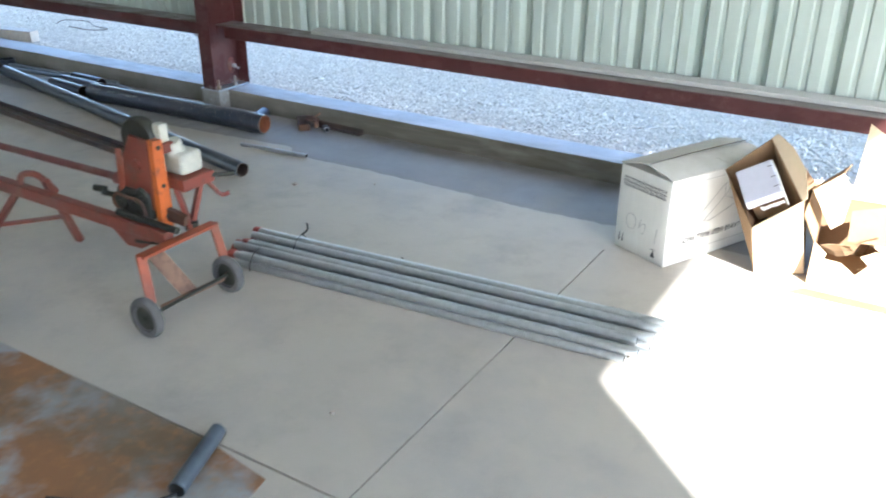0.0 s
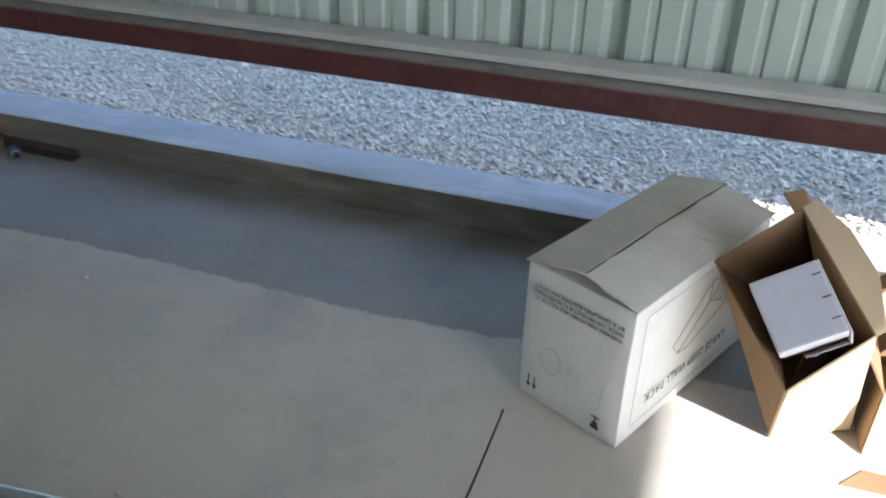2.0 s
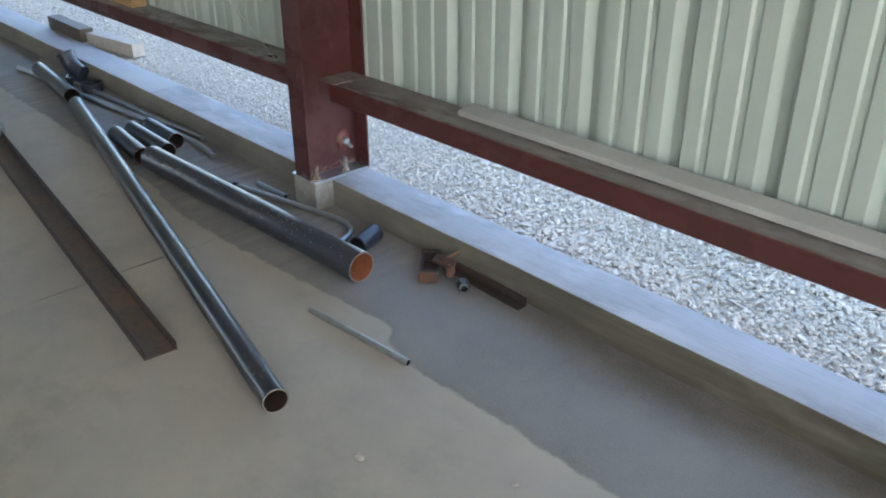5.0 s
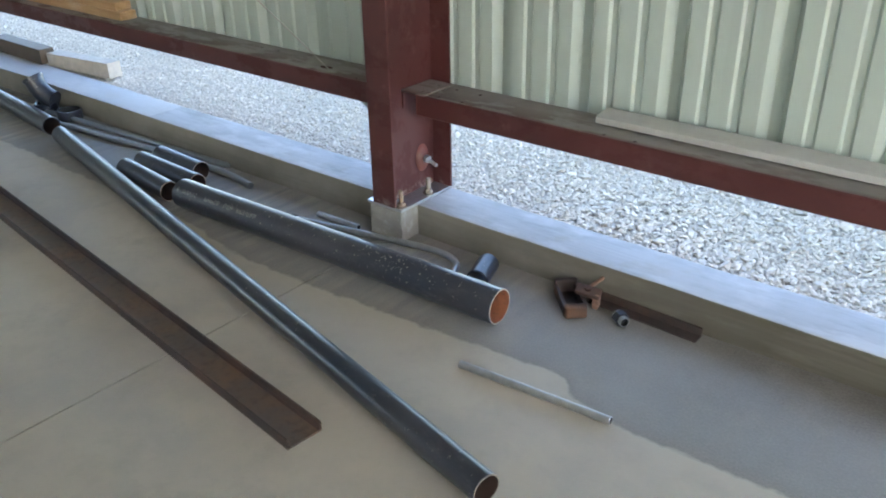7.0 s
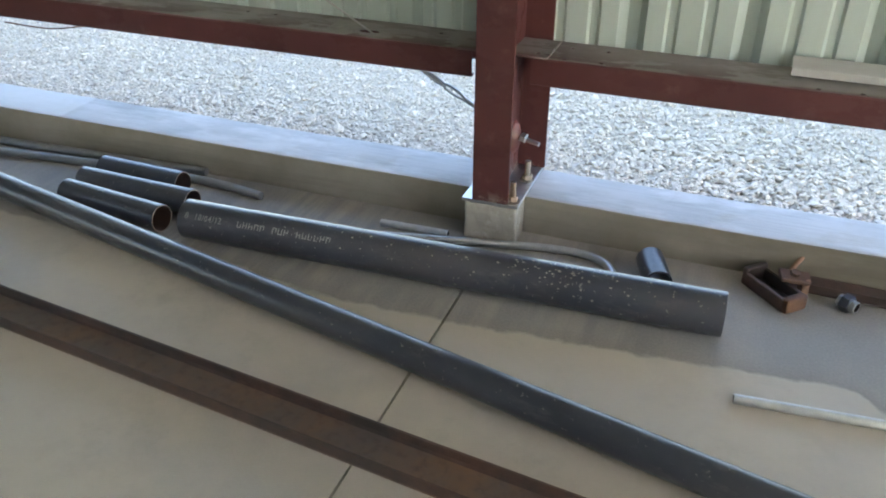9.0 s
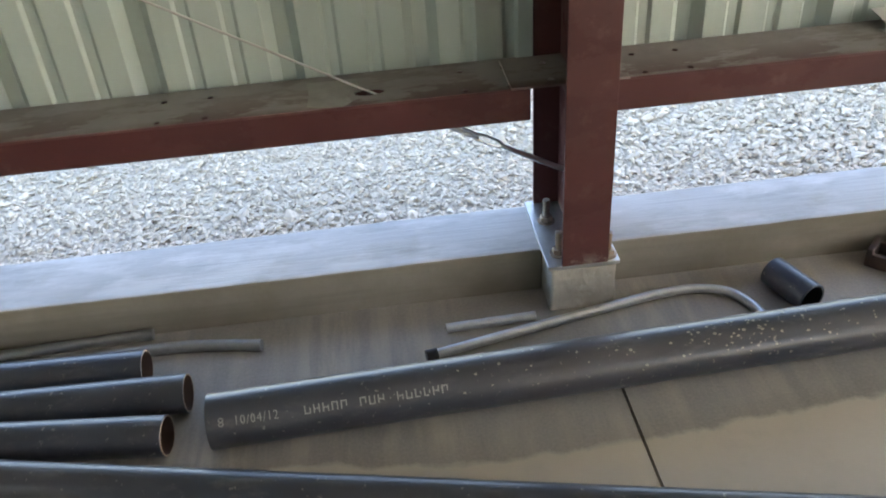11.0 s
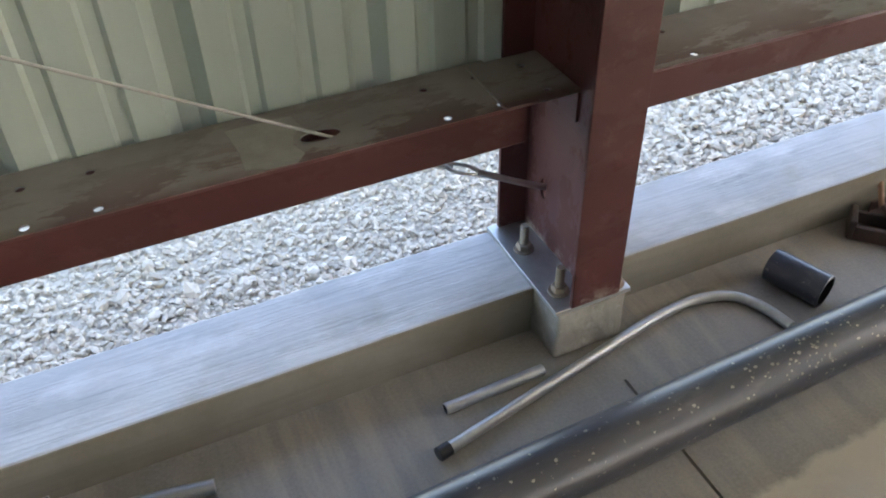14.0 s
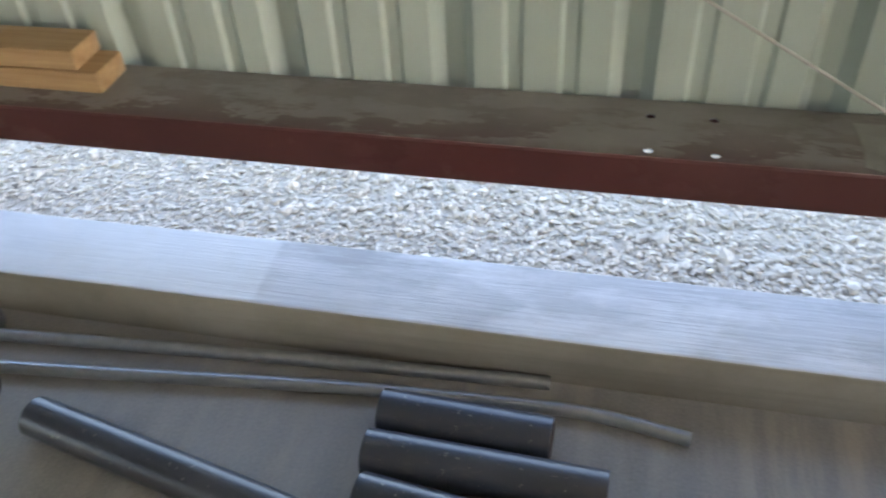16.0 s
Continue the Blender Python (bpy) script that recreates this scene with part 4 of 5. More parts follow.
# ---- conduit bundle ----
def build_bundle():
    rng = random.Random(4)
    b = thing("conduit_bundle", "strapped bundle of galvanised conduit with red end caps", "conduit bundle", pose(-1.4, 2.36, 0))
    inv = b.matrix_world.inverted()
    left0, right0 = Vector((-2.19, 2.125, 0)), Vector((-0.53, 2.275, 0))
    left1, right1 = Vector((-2.30, 2.41, 0)), Vector((-0.50, 2.572, 0))
    r = 0.0155
    rows = [(0, [0.02, 0.145, 0.27, 0.40, 0.53, 0.66, 0.79, 0.90, 1.04]), (1, [0.085, 0.335, 0.465, 0.725, 0.865])]
    for level, places in rows:
        for f in places:
            p = left0.lerp(left1, f) + Vector((rng.uniform(-0.05, 0.03), 0, r + level * 0.0268))
            q = right0.lerp(right1, f) + Vector((rng.uniform(-0.03, 0.06), 0, r + level * 0.0268))
            bm = pipe_bm((q - p).length, r, 0.002, 16)
            bmesh.ops.transform(bm, matrix=inv @ along(p, q), verts=bm.verts)
            tube = part("conduit", bm, [ZINC, DARK], b, smooth=True)
            if rng.random() < 0.6:
                cap = pipe_bm(0.028, r + 0.0022, sides=16)
                bmesh.ops.transform(cap, matrix=inv @ along(p - (q - p).normalized() * 0.004, q), verts=cap.verts)
                part("end_cap", cap, RED_CAP, tube, "red plastic thread cap", True)
    for s, flare in ((0.07, False), (0.14, True)):
        a, c = left0.lerp(right0, s), left1.lerp(right1, s)
        d = (c - a).normalized()
        top = 0.0615
        if flare:
            a = a.lerp(c, 0.66)
        else:
            c = a.lerp(c, 0.36)
        pts = [a - d * 0.019 + Vector((0, 0, 0.006)), a - d * 0.017 + Vector((0, 0, 0.034)), a + d * 0.02 + Vector((0, 0, top)), c - d * 0.02 + Vector((0, 0, top)), c + d * 0.018 + Vector((0, 0, 0.034)), c + d * 0.02 + Vector((0, 0, 0.006))]
        bm = sweep_bm(pts, 0.0019, 6, 1)
        bmesh.ops.transform(bm, matrix=inv, verts=bm.verts)
        part("tie_strap", bm, BLACK_PLASTIC, b, "black plastic tie", True)
        if flare:
            e = c - d * 0.02 + Vector((0, 0, top))
            bm = sweep_bm([e, e + Vector((0.015, 0.0, 0.012)), e + Vector((0.03, 0.005, 0.03)), e + Vector((0.024, 0.01, 0.055))], 0.004, 8)
            bmesh.ops.transform(bm, matrix=inv, verts=bm.verts)
            part("tie_tail", bm, BLACK_PLASTIC, b, "", True)


# ---- the orange machine ----
def build_machine():
    """A wheeled pipe saw: a beam on a leg frame, a wheeled yoke, an upright with a guard and a small motor."""
    m = thing("pipe_cutter", "worn orange wheeled pipe cutting machine on a long beam", "machine", pose(-2.2, 1.80, 0))
    inv = m.matrix_world.inverted()

    def put(name, bm, mat, label="", smooth=False, parent=m):
        bmesh.ops.transform(bm, matrix=inv, verts=bm.verts)
        return part(name, bm, mat, parent, label, smooth)

    def bar(p, q, w, h, bevel=0.003):
        length = (Vector(q) - Vector(p)).length
        return box_bm(0, length, -w / 2, w / 2, -h / 2, h / 2, bevel, m=along(p, q))

    put("beam", bar((-3.75, 1.795, 0.275), (-2.13, 1.80, 0.262), 0.046, 0.05, 0.006), OLD_RED, "worn red square beam")
    put("slide_rod", _at(pipe_bm(0.30, 0.013), along((-2.38, 1.785, 0.316), (-2.08, 1.80, 0.30))), GREASE, "greasy slide rod", True)
    put("gusset", extrude_xz([(-2.44, 0.25), (-2.2, 0.24), (-2.27, 0.19), (-2.35, 0.185)], 1.78, 1.815), OLD_RED)
    # far support
    put("support_leg", bar((-2.86, 1.82, 0.335), (-2.87, 1.93, 0.02), 0.035, 0.025), OLD_RED)
    put("support_leg", bar((-3.02, 1.80, 0.27), (-3.2, 1.72, 0.02), 0.035, 0.025), OLD_RED)
    put("support_brace", bar((-3.17, 1.74, 0.09), (-2.88, 1.91, 0.14), 0.025, 0.015), OLD_RED)
    put("support_arch", sweep_bm([(-3.0, 1.80, 0.28), (-2.98, 1.80, 0.335), (-2.92, 1.81, 0.352), (-2.87, 1.82, 0.335), (-2.86, 1.86, 0.27)], 0.014, 10), OLD_RED, "", True)
    # lever beside the beam
    put("lever", _at(pipe_bm(1.4, 0.016), along((-3.85, 1.955, 0.345), (-2.58, 1.99, 0.34))), DARK_RED, "dark red steel lever", True)
    put("lever_sleeve", _at(pipe_bm(0.17, 0.026), along((-2.62, 1.985, 0.34), (-2.4, 1.99, 0.34))), OLD_RED, "", True)
    # wheeled yoke
    yoke_top = 0.262
    put("yoke_bar", bar((-2.09, 1.63, yoke_top), (-2.09, 1.985, yoke_top), 0.045, 0.012), YOKE_RED)
    put("yoke_leg", bar((-2.09, 1.636, yoke_top + 0.004), (-2.06, 1.625, 0.09), 0.036, 0.014), YOKE_RED)
    put("yoke_leg", bar((-2.09, 1.975, yoke_top + 0.004), (-2.03, 1.975, 0.055), 0.036, 0.014), YOKE_RED)
    put("diagonal_brace", bar((-2.11, 1.70, yoke_top - 0.005), (-2.06, 1.80, 0.055), 0.02, 0.06), RUST_PALE)
    put("cross_strap", bar((-2.055, 1.66, 0.06), (-2.03, 1.95, 0.062), 0.010, 0.022), RUST_PALE)
    put("axle", _at(pipe_bm(0.42, 0.0065), along((-2.02, 1.555, 0.075), (-2.02, 1.975, 0.075))), GREASE, "", True)
    for y in (1.568, 1.957):
        wheel = put("wheel", wheel_bm(0.05, 0.075, 0.034, (-2.02, y, 0.075)), RUBBER, "grey solid rubber tyre", True)
        put("hub", wheel_bm(0.012, 0.05, 0.022, (-2.02, y, 0.075)), GREASE, "greasy steel rim", True, wheel)
    # upright, side guard and blade housing
    put("upright", extrude_yz([(1.836, 0.255), (1.884, 0.255), (1.89, 0.30), (1.885, 0.60), (1.842, 0.605), (1.836, 0.36)], -2.23, -2.2), ORANGE, "bright orange upright plate")
    put("side_guard", extrude_xz([(-2.40, 0.38), (-2.31, 0.33), (-2.232, 0.33), (-2.232, 0.600), (-2.325, 0.608), (-2.375, 0.52)], 1.840, 1.852), OLD_RED, "scuffed dark red side guard")
    put("boss", _at(pipe_bm(0.012, 0.02), along((-2.30, 1.832, 0.50), (-2.30, 1.9, 0.50))), OLD_RED, "", True)
    put("blade_housing", wheel_bm(0.02, 0.088, 0.05, (-2.335, 1.905, 0.572)), GREASE, "dark greasy blade housing", True)
    put("gearbox", box_bm(-2.43, -2.25, 1.825, 1.94, 0.285, 0.40, 0.018), GREASE, "greasy gearbox")
    put("clamp_screw", _at(pipe_bm(0.16, 0.011), along((-2.47, 1.80, 0.37), (-2.46, 1.92, 0.30))), GREASE, "", True)
    # motor on its bracket
    motor = put("motor", box_bm(-2.285, -2.17, 1.935, 2.04, 0.445, 0.53, 0.016), CREAM, "cream enamelled motor")
    put("motor_cap", _at(pipe_bm(0.05, 0.036), along((-2.235, 1.97, 0.52), (-2.24, 1.955, 0.57))), CREAM, "", True, motor)
    put("switch_box", box_bm(-2.265, -2.225, 1.90, 1.94, 0.575, 0.645, 0.006), CREAM, "", False, motor)
    put("junction_box", box_bm(-2.27, -2.215, 1.9, 1.95, 0.535, 0.575, 0.006), OLD_RED, "", False, motor)
    put("motor_base", box_bm(-2.30, -2.14, 1.905, 2.06, 0.40, 0.443, 0.004), OLD_RED, "worn red motor base")
    put("bracket_leg", bar((-2.215, 1.93, 0.40), (-2.19, 1.955, 0.235), 0.055, 0.018), OLD_RED)
    put("bracket_leg", bar((-2.165, 2.005, 0.40), (-2.185, 1.965, 0.26), 0.035, 0.018), OLD_RED)
    put("bracket_hook", sweep_bm([(-2.155, 2.03, 0.405), (-2.14, 2.05, 0.37), (-2.12, 2.065, 0.345), (-2.10, 2.085, 0.352)], 0.009, 8), OLD_RED, "", True)
    put("stop_screw", _at(pipe_bm(0.09, 0.008), along((-2.15, 2.045, 0.425), (-2.09, 2.105, 0.425))), GREASE, "", True)
    put("drip_foot", _at(pipe_bm(0.03, 0.026), along((-2.19, 1.96, 0.225), (-2.19, 1.96, 0.3))), GREASE, "", True)
    # grimy mechanism between guard and beam
    for k, (x, z, r) in enumerate(((-2.39, 0.345, 0.036), (-2.30, 0.325, 0.045), (-2.26, 0.40, 0.028))):
        put("gear_wheel", wheel_bm(0.008, r, 0.016, (x, 1.818 - 0.004 * k, z)), GREASE, "greasy gear wheel", True)
    put("guard_strap", bar((-2.385, 1.835, 0.55), (-2.40, 1.83, 0.29), 0.012, 0.022), DEEP_ORANGE)
    put("chain", sweep_bm([(-2.40, 1.806, 0.38), (-2.34, 1.803, 0.375), (-2.27, 1.803, 0.372), (-2.25, 1.805, 0.32), (-2.31, 1.803, 0.278), (-2.39, 1.806, 0.305), (-2.425, 1.808, 0.345), (-2.40, 1.806, 0.38)], 0.006, 8), RUST, "rusty drive chain", True)
    put("handle_knob", _at(pipe_bm(0.05, 0.013), along((-2.50, 1.79, 0.385), (-2.455, 1.80, 0.385))), GREASE, "", True)
    put("pipe_jaw", extrude_xz([(-2.24, 0.29), (-2.12, 0.285), (-2.11, 0.325), (-2.16, 0.335), (-2.235, 0.345)], 1.862, 1.884), RUST)
    put("vise_screw", _at(pipe_bm(0.13, 0.009), along((-2.17, 1.79, 0.235), (-2.30, 1.785, 0.215))), GREASE, "", True)
    for x, z in ((-2.215, 0.575), (-2.215, 0.43), (-2.215, 0.31)):
        put("rivet", _at(hex_bm(0.009, 0.006), Matrix.Translation((-2.1995, 1.862, z)) @ Matrix.Rotation(radians(90), 4, "Y")), GREASE)


def _at(bm, m):
    bmesh.ops.transform(bm, matrix=m, verts=bm.verts)
    return bm


def extrude_xz(line, y0, y1):
    bm = extrude_bm([(x, z) for x, z in line], y0, y1)
    for v in bm.verts:
        v.co = Vector((v.co.y, v.co.x, v.co.z))
    bmesh.ops.recalc_face_normals(bm, faces=bm.faces)
    bmesh.ops.bevel(bm, geom=bm.edges[:], offset=0.002, segments=1, affect="EDGES")
    return bm


def extrude_yz(line, x0, x1):
    bm = extrude_bm(line, x0, x1)
    bmesh.ops.bevel(bm, geom=bm.edges[:], offset=0.002, segments=1, affect="EDGES")
    return bm


def wheel_bm(inner, outer, width, centre):
    """A rounded wheel whose axle lies along y."""
    bm = bmesh.new()
    profile = [(inner, -width / 2), (outer - 0.008, -width / 2), (outer - 0.002, -width / 2 + 0.006), (outer, 0), (outer - 0.002, width / 2 - 0.006), (outer - 0.008, width / 2), (inner, width / 2)]
    sides, rings = 32, []
    for r, y in profile:
        rings.append([bm.verts.new((centre[0] + r * math.cos(a), centre[1] + y, centre[2] + r * math.sin(a))) for a in (2 * math.pi * k / sides for k in range(sides))])
    for a, b in zip(rings, rings[1:] + rings[:1]):
        for k in range(sides):
            bm.faces.new((a[k], a[(k + 1) % sides], b[(k + 1) % sides], b[k]))
    bmesh.ops.recalc_face_normals(bm, faces=bm.faces)
    return bm


def build_plate():
    bm = plate_bm([(-3.6, 0.2), (-1.30, 0.2), (-1.14, 1.06), (-1.17, 1.22), (-1.42, 1.256), (-2.6, 1.268), (-3.6, 1.262)], [], 0.0005, 0.0045)
    tagged(part("steel_sheet", bm, SHEET_RUST), "rust-stained thin steel sheet lying on the floor", "steel sheet")
    tube = lay_pipe("tube_offcut", (-1.405, 1.285), (-1.315, 1.045), 0.024, 0.002, [BLUE_STEEL, DARK], "short grey tube lying across the sheet's edge", category="tube")
    tube.location.z += 0.005
    cord = part("power_cord", sweep_bm([(-1.32, 1.05, 0.012), (-1.36, 0.99, 0.010), (-1.45, 0.93, 0.010), (-1.6, 0.86, 0.010)], 0.005, 8), BLACK_PLASTIC, smooth=True)
    tagged(cord, "thin black power cord trailing over the steel sheet", "cord")


def sheet_rust():
    n = Nodes("stained_sheet", 0.7)
    c = n.mix(n.band(n.noise(3.4, 6, 0.55), 0.46, 0.56), (0.28, 0.135, 0.06), (0.34, 0.335, 0.33))
    c = n.mix(n.band(n.noise(1.4, 5), 0.5, 0.62, 0, 0.75), c, (0.15, 0.115, 0.07))
    n.colour(n.mix(n.band(n.noise(24, 6), 0.5, 0.75, 0, 0.5), c, (0.42, 0.20, 0.07)))
    return n.bump(n.noise(50, 5), 0.2, 0.001).m


# ---- cardboard boxes ----
def sheet_quad(points, gauge=0.004):
    """A flat sheet of card through corner points in order."""
    bm = bmesh.new()
    pts = [Vector(p) for p in points]
    n = (pts[1] - pts[0]).cross(pts[-1] - pts[0]).normalized() * gauge
    a, b = [bm.verts.new(p) for p in pts], [bm.verts.new(p + n) for p in pts]
    bm.faces.new(a[::-1]), bm.faces.new(b)
    for k in range(len(pts)):
        j = (k + 1) % len(pts)
        bm.faces.new((a[k], a[j], b[j], b[k]))
    bmesh.ops.recalc_face_normals(bm, faces=bm.faces)
    return bm


def build_white_box():
    w, d, h = 0.282, 0.585, 0.386
    box = thing("carton", "closed white cardboard carton printed upside down", "box", pose(-0.919, 3.160, 0, 0, 0, math.degrees(math.atan2(-0.125, 0.263))))
    bm = bmesh.new()
    # slightly slumped sides
    block(bm, 0, w, 0, d, 0.001, h - 0.012, 0.004)
    bmesh.ops.subdivide_edges(bm, edges=[e for e in bm.edges if e.calc_length() > 0.1], cuts=5, use_grid_fill=True)
    for v in bm.verts:
        k = math.sin(math.pi * min(max(v.co.z / h, 0), 1))
        v.co.x += (v.co.x / w - 0.5) * 0.010 * k * math.sin(math.pi * min(max(v.co.y / d, 0), 1))
        v.co.y += (v.co.y / d - 0.5) * 0.008 * k
        v.co += Vector((noise.noise(v.co * 9), noise.noise(v.co * 9 + Vector((5, 0, 0))), 0)) * 0.002
    part("carton_body", bm, WHITE_CARD, box, smooth=True)
    ridge = h + 0.022
    for x0, x1, z0, z1 in ((-0.004, w * 0.52, h - 0.010, ridge), (w + 0.002, w * 0.50, h - 0.011, ridge - 0.004)):
        n = 8
        bm = bmesh.new()
        lo, hi = [], []
        for i in range(n + 1):
            y = -0.006 + (d + 0.012) * i / n
            for store, lift in ((lo, 0.0), (hi, 0.004)):
                sag = 0.005 * math.sin(3.1 * i / n + x0 * 30)
                store.append([bm.verts.new((x0 + (x1 - x0) * t, y + 0.004 * math.sin(9 * t + i), z0 + (z1 - z0) * (t ** 0.8) + sag * t + lift)) for t in (0, 0.25, 0.5, 0.75, 1)])
        for i in range(n):
            for j in range(4):
                bm.faces.new((hi[i][j], hi[i + 1][j], hi[i + 1][j + 1], hi[i][j + 1]))
                bm.faces.new((lo[i][j], lo[i][j + 1], lo[i + 1][j + 1], lo[i + 1][j]))
        rim = [e for e in bm.edges if e.is_boundary]
        bmesh.ops.bridge_loops(bm, edges=rim)
        bmesh.ops.recalc_face_normals(bm, faces=bm.faces)
        part("top_flap", bm, LID_CARD, box, "dusty top flap lifted along the seam", True)
    # the torn seam between the flaps, and scuffs in the card
    seam = bmesh.new()
    steps = 14
    lower, upper = [], []
    for i in range(steps + 1):
        y = -0.004 + (d + 0.008) * i / steps
        wave = 0.004 * math.sin(2.7 * i) + (0.006 if i in (4, 9) else 0)
        lower.append(seam.verts.new((w * 0.525 + 0.001, y, ridge + 0.0045 + 0.004 * math.sin(3.1 * i / steps))))
        upper.append(seam.verts.new((w * 0.525 + 0.004 + wave * 0.6, y, ridge + 0.003 + 0.004 * math.sin(3.1 * i / steps))))
    for i in range(steps):
        seam.faces.new((lower[i], upper[i], upper[i + 1], lower[i + 1]))
    bmesh.ops.solidify(seam, geom=seam.faces[:], thickness=0.002)
    part("torn_seam", seam, TORN, box, "torn dark edge of the overlapping flap")
    for x, y, length, turn in ((0.236, 0.335, 0.070, 15), (0.212, 0.10, 0.022, 60), (0.255, 0.52, 0.04, -20), (0.20, 0.43, 0.03, 50)):
        t = (w - x) / (w * 0.5)
        z = h - 0.011 + (ridge - h + 0.007) * t ** 0.8 + 0.005
        jag = bmesh.new()
        pts = [(-0.5, 0.0), (-0.2, 0.05), (-0.1, -0.02), (0.15, 0.06), (0.5, 0.02), (0.15, 0.01), (-0.1, -0.07), (-0.2, 0.01)]
        top = [jag.verts.new((p * length, q * length * 0.55, 0.0)) for p, q in pts]
        jag.faces.new(top)
        bmesh.ops.solidify(jag, geom=jag.faces[:], thickness=0.001)
        part("tear", _at(jag, pose(x, y, z, 0, 9, turn)), TORN, box, "small tear in the flap")
    # printing: the carton stands on its head, so words read upside down
    front = Matrix(((-1, 0, 0, 0), (0, 0, -1, -0.0075), (0, -1, 0, 0), (0, 0, 0, 1)))

    def on_front(bm, x, z):
        return _at(bm, Matrix.Translation((x, 0, z)) @ front)

    side = Matrix(((0, 0, 1, w + 0.0085), (-1, 0, 0, 0), (0, -1, 0, 0), (0, 0, 0, 1)))

    def on_side(bm, y, z):
        return _at(bm, Matrix.Translation((0, y, z)) @ side)

    for words, z in (("WARNING: RISK OF FIRE AND ELECTRICAL", 0.300), ("SHOCK. THIS PRODUCT IS TO BE INSTALLED", 0.316), ("BY A QUALIFIED ELECTRICIAN ONLY", 0.332)):
        bm = text_bm(words, 0.0145)
        reach = max(v.co.x for v in bm.verts)
        for v in bm.verts:
            v.co.x *= min(1.0, 0.235 / reach)
        part("warning_text", on_front(bm, 0.262, z), INK, box, "black printed warning line")
    bm = text_bm("LARGE DEEP WALL PACK", 0.034, spacing=1.05)
    reach = max(v.co.x for v in bm.verts)
    for v in bm.verts:
        v.co.x *= 0.36 / reach
    part("product_text", on_side(bm, 0.44, 0.115), INK, box, "black printed words")
    marks = bmesh.new()
    for x in (0.030, 0.048):
        block(marks, x, x + 0.0035, -0.0085, -0.0078, 0.045, 0.075)
        a = [marks.verts.new((x + 0.00175 + q, -0.0083, z)) for q, z in ((-0.007, 0.05), (0, 0.036), (0.007, 0.05))]
        marks.faces.new(a)
    part("arrow_mark", marks, INK, box, "two printed arrows")
    marks = bmesh.new()
    for a in ((0.214, 0.236, 0.062, 0.065), (0.2235, 0.2265, 0.05, 0.062), (0.2185, 0.2315, 0.040, 0.05), (0.214, 0.236, 0.030, 0.040)):
        block(marks, a[0], a[1], -0.0085, -0.0078, a[2], a[3])
    part("fragile_mark", marks, INK, box, "printed glass symbol")
    # pencilled scrawl
    scrawl = bmesh.new()
    def stroke(points, r=0.0012):
        bm = sweep_bm([(x, -0.0088, z) for x, z in points], r, 6, 5)
        mesh = bpy.data.meshes.new("stroke")
        bm.to_mesh(mesh)
        bm.free()
        scrawl.from_mesh(mesh)
        bpy.data.meshes.remove(mesh)
    stroke([(0.09 + 0.028 * math.cos(a), 0.145 + 0.034 * math.sin(a)) for a in (k * 0.63 for k in range(11))])
    stroke([(0.145, 0.17), (0.135, 0.13), (0.15, 0.15), (0.17, 0.155), (0.165, 0.115), (0.15, 0.11)])
    stroke([(0.235, 0.16), (0.228, 0.09)])
    tagged(part("scrawl", scrawl, PALE_INK, box, "faint pencil scrawl"), kind="stuff")
    # line drawing of the lamp on the long side
    drawing = bmesh.new()
    y0, z0 = 0.285, 0.235
    corner = {"a": (-0.113, -0.035), "b": (0.025, 0.079), "c": (0.080, 0.071), "d": (0.115, -0.022), "e": (-0.042, -0.072), "f": (-0.085, -0.068), "g": (0.085, 0.0), "h": (0.03, 0.022), "i": (0.10, 0.045)}
    for p, q in ("ab", "bc", "cd", "de", "ef", "fa", "bh", "hg", "gd", "hf", "gc", "hc", "ci", "id"):
        u, v = corner[p], corner[q]
        a, b = Vector((w + 0.0078, y0 + u[0], z0 + u[1])), Vector((w + 0.0078, y0 + v[0], z0 + v[1]))
        block(drawing, 0, (b - a).length, -0.0006, 0.0006, -0.0011, 0.0011, m=along(a, b))
    part("lamp_drawing", drawing, PALE_INK, box, "line drawing of a wall lamp")
    frame_lines = bmesh.new()
    for a in ((0.03, 0.56, 0.352, 0.354), (0.03, 0.56, 0.05, 0.052)):
        block(frame_lines, w + 0.0074, w + 0.0082, *a)
    for a in ((0.03, 0.032, 0.05, 0.354),):
        block(frame_lines, w + 0.0074, w + 0.0082, *a)
    part("print_frame", frame_lines, PALE_INK, box, "fine printed frame")


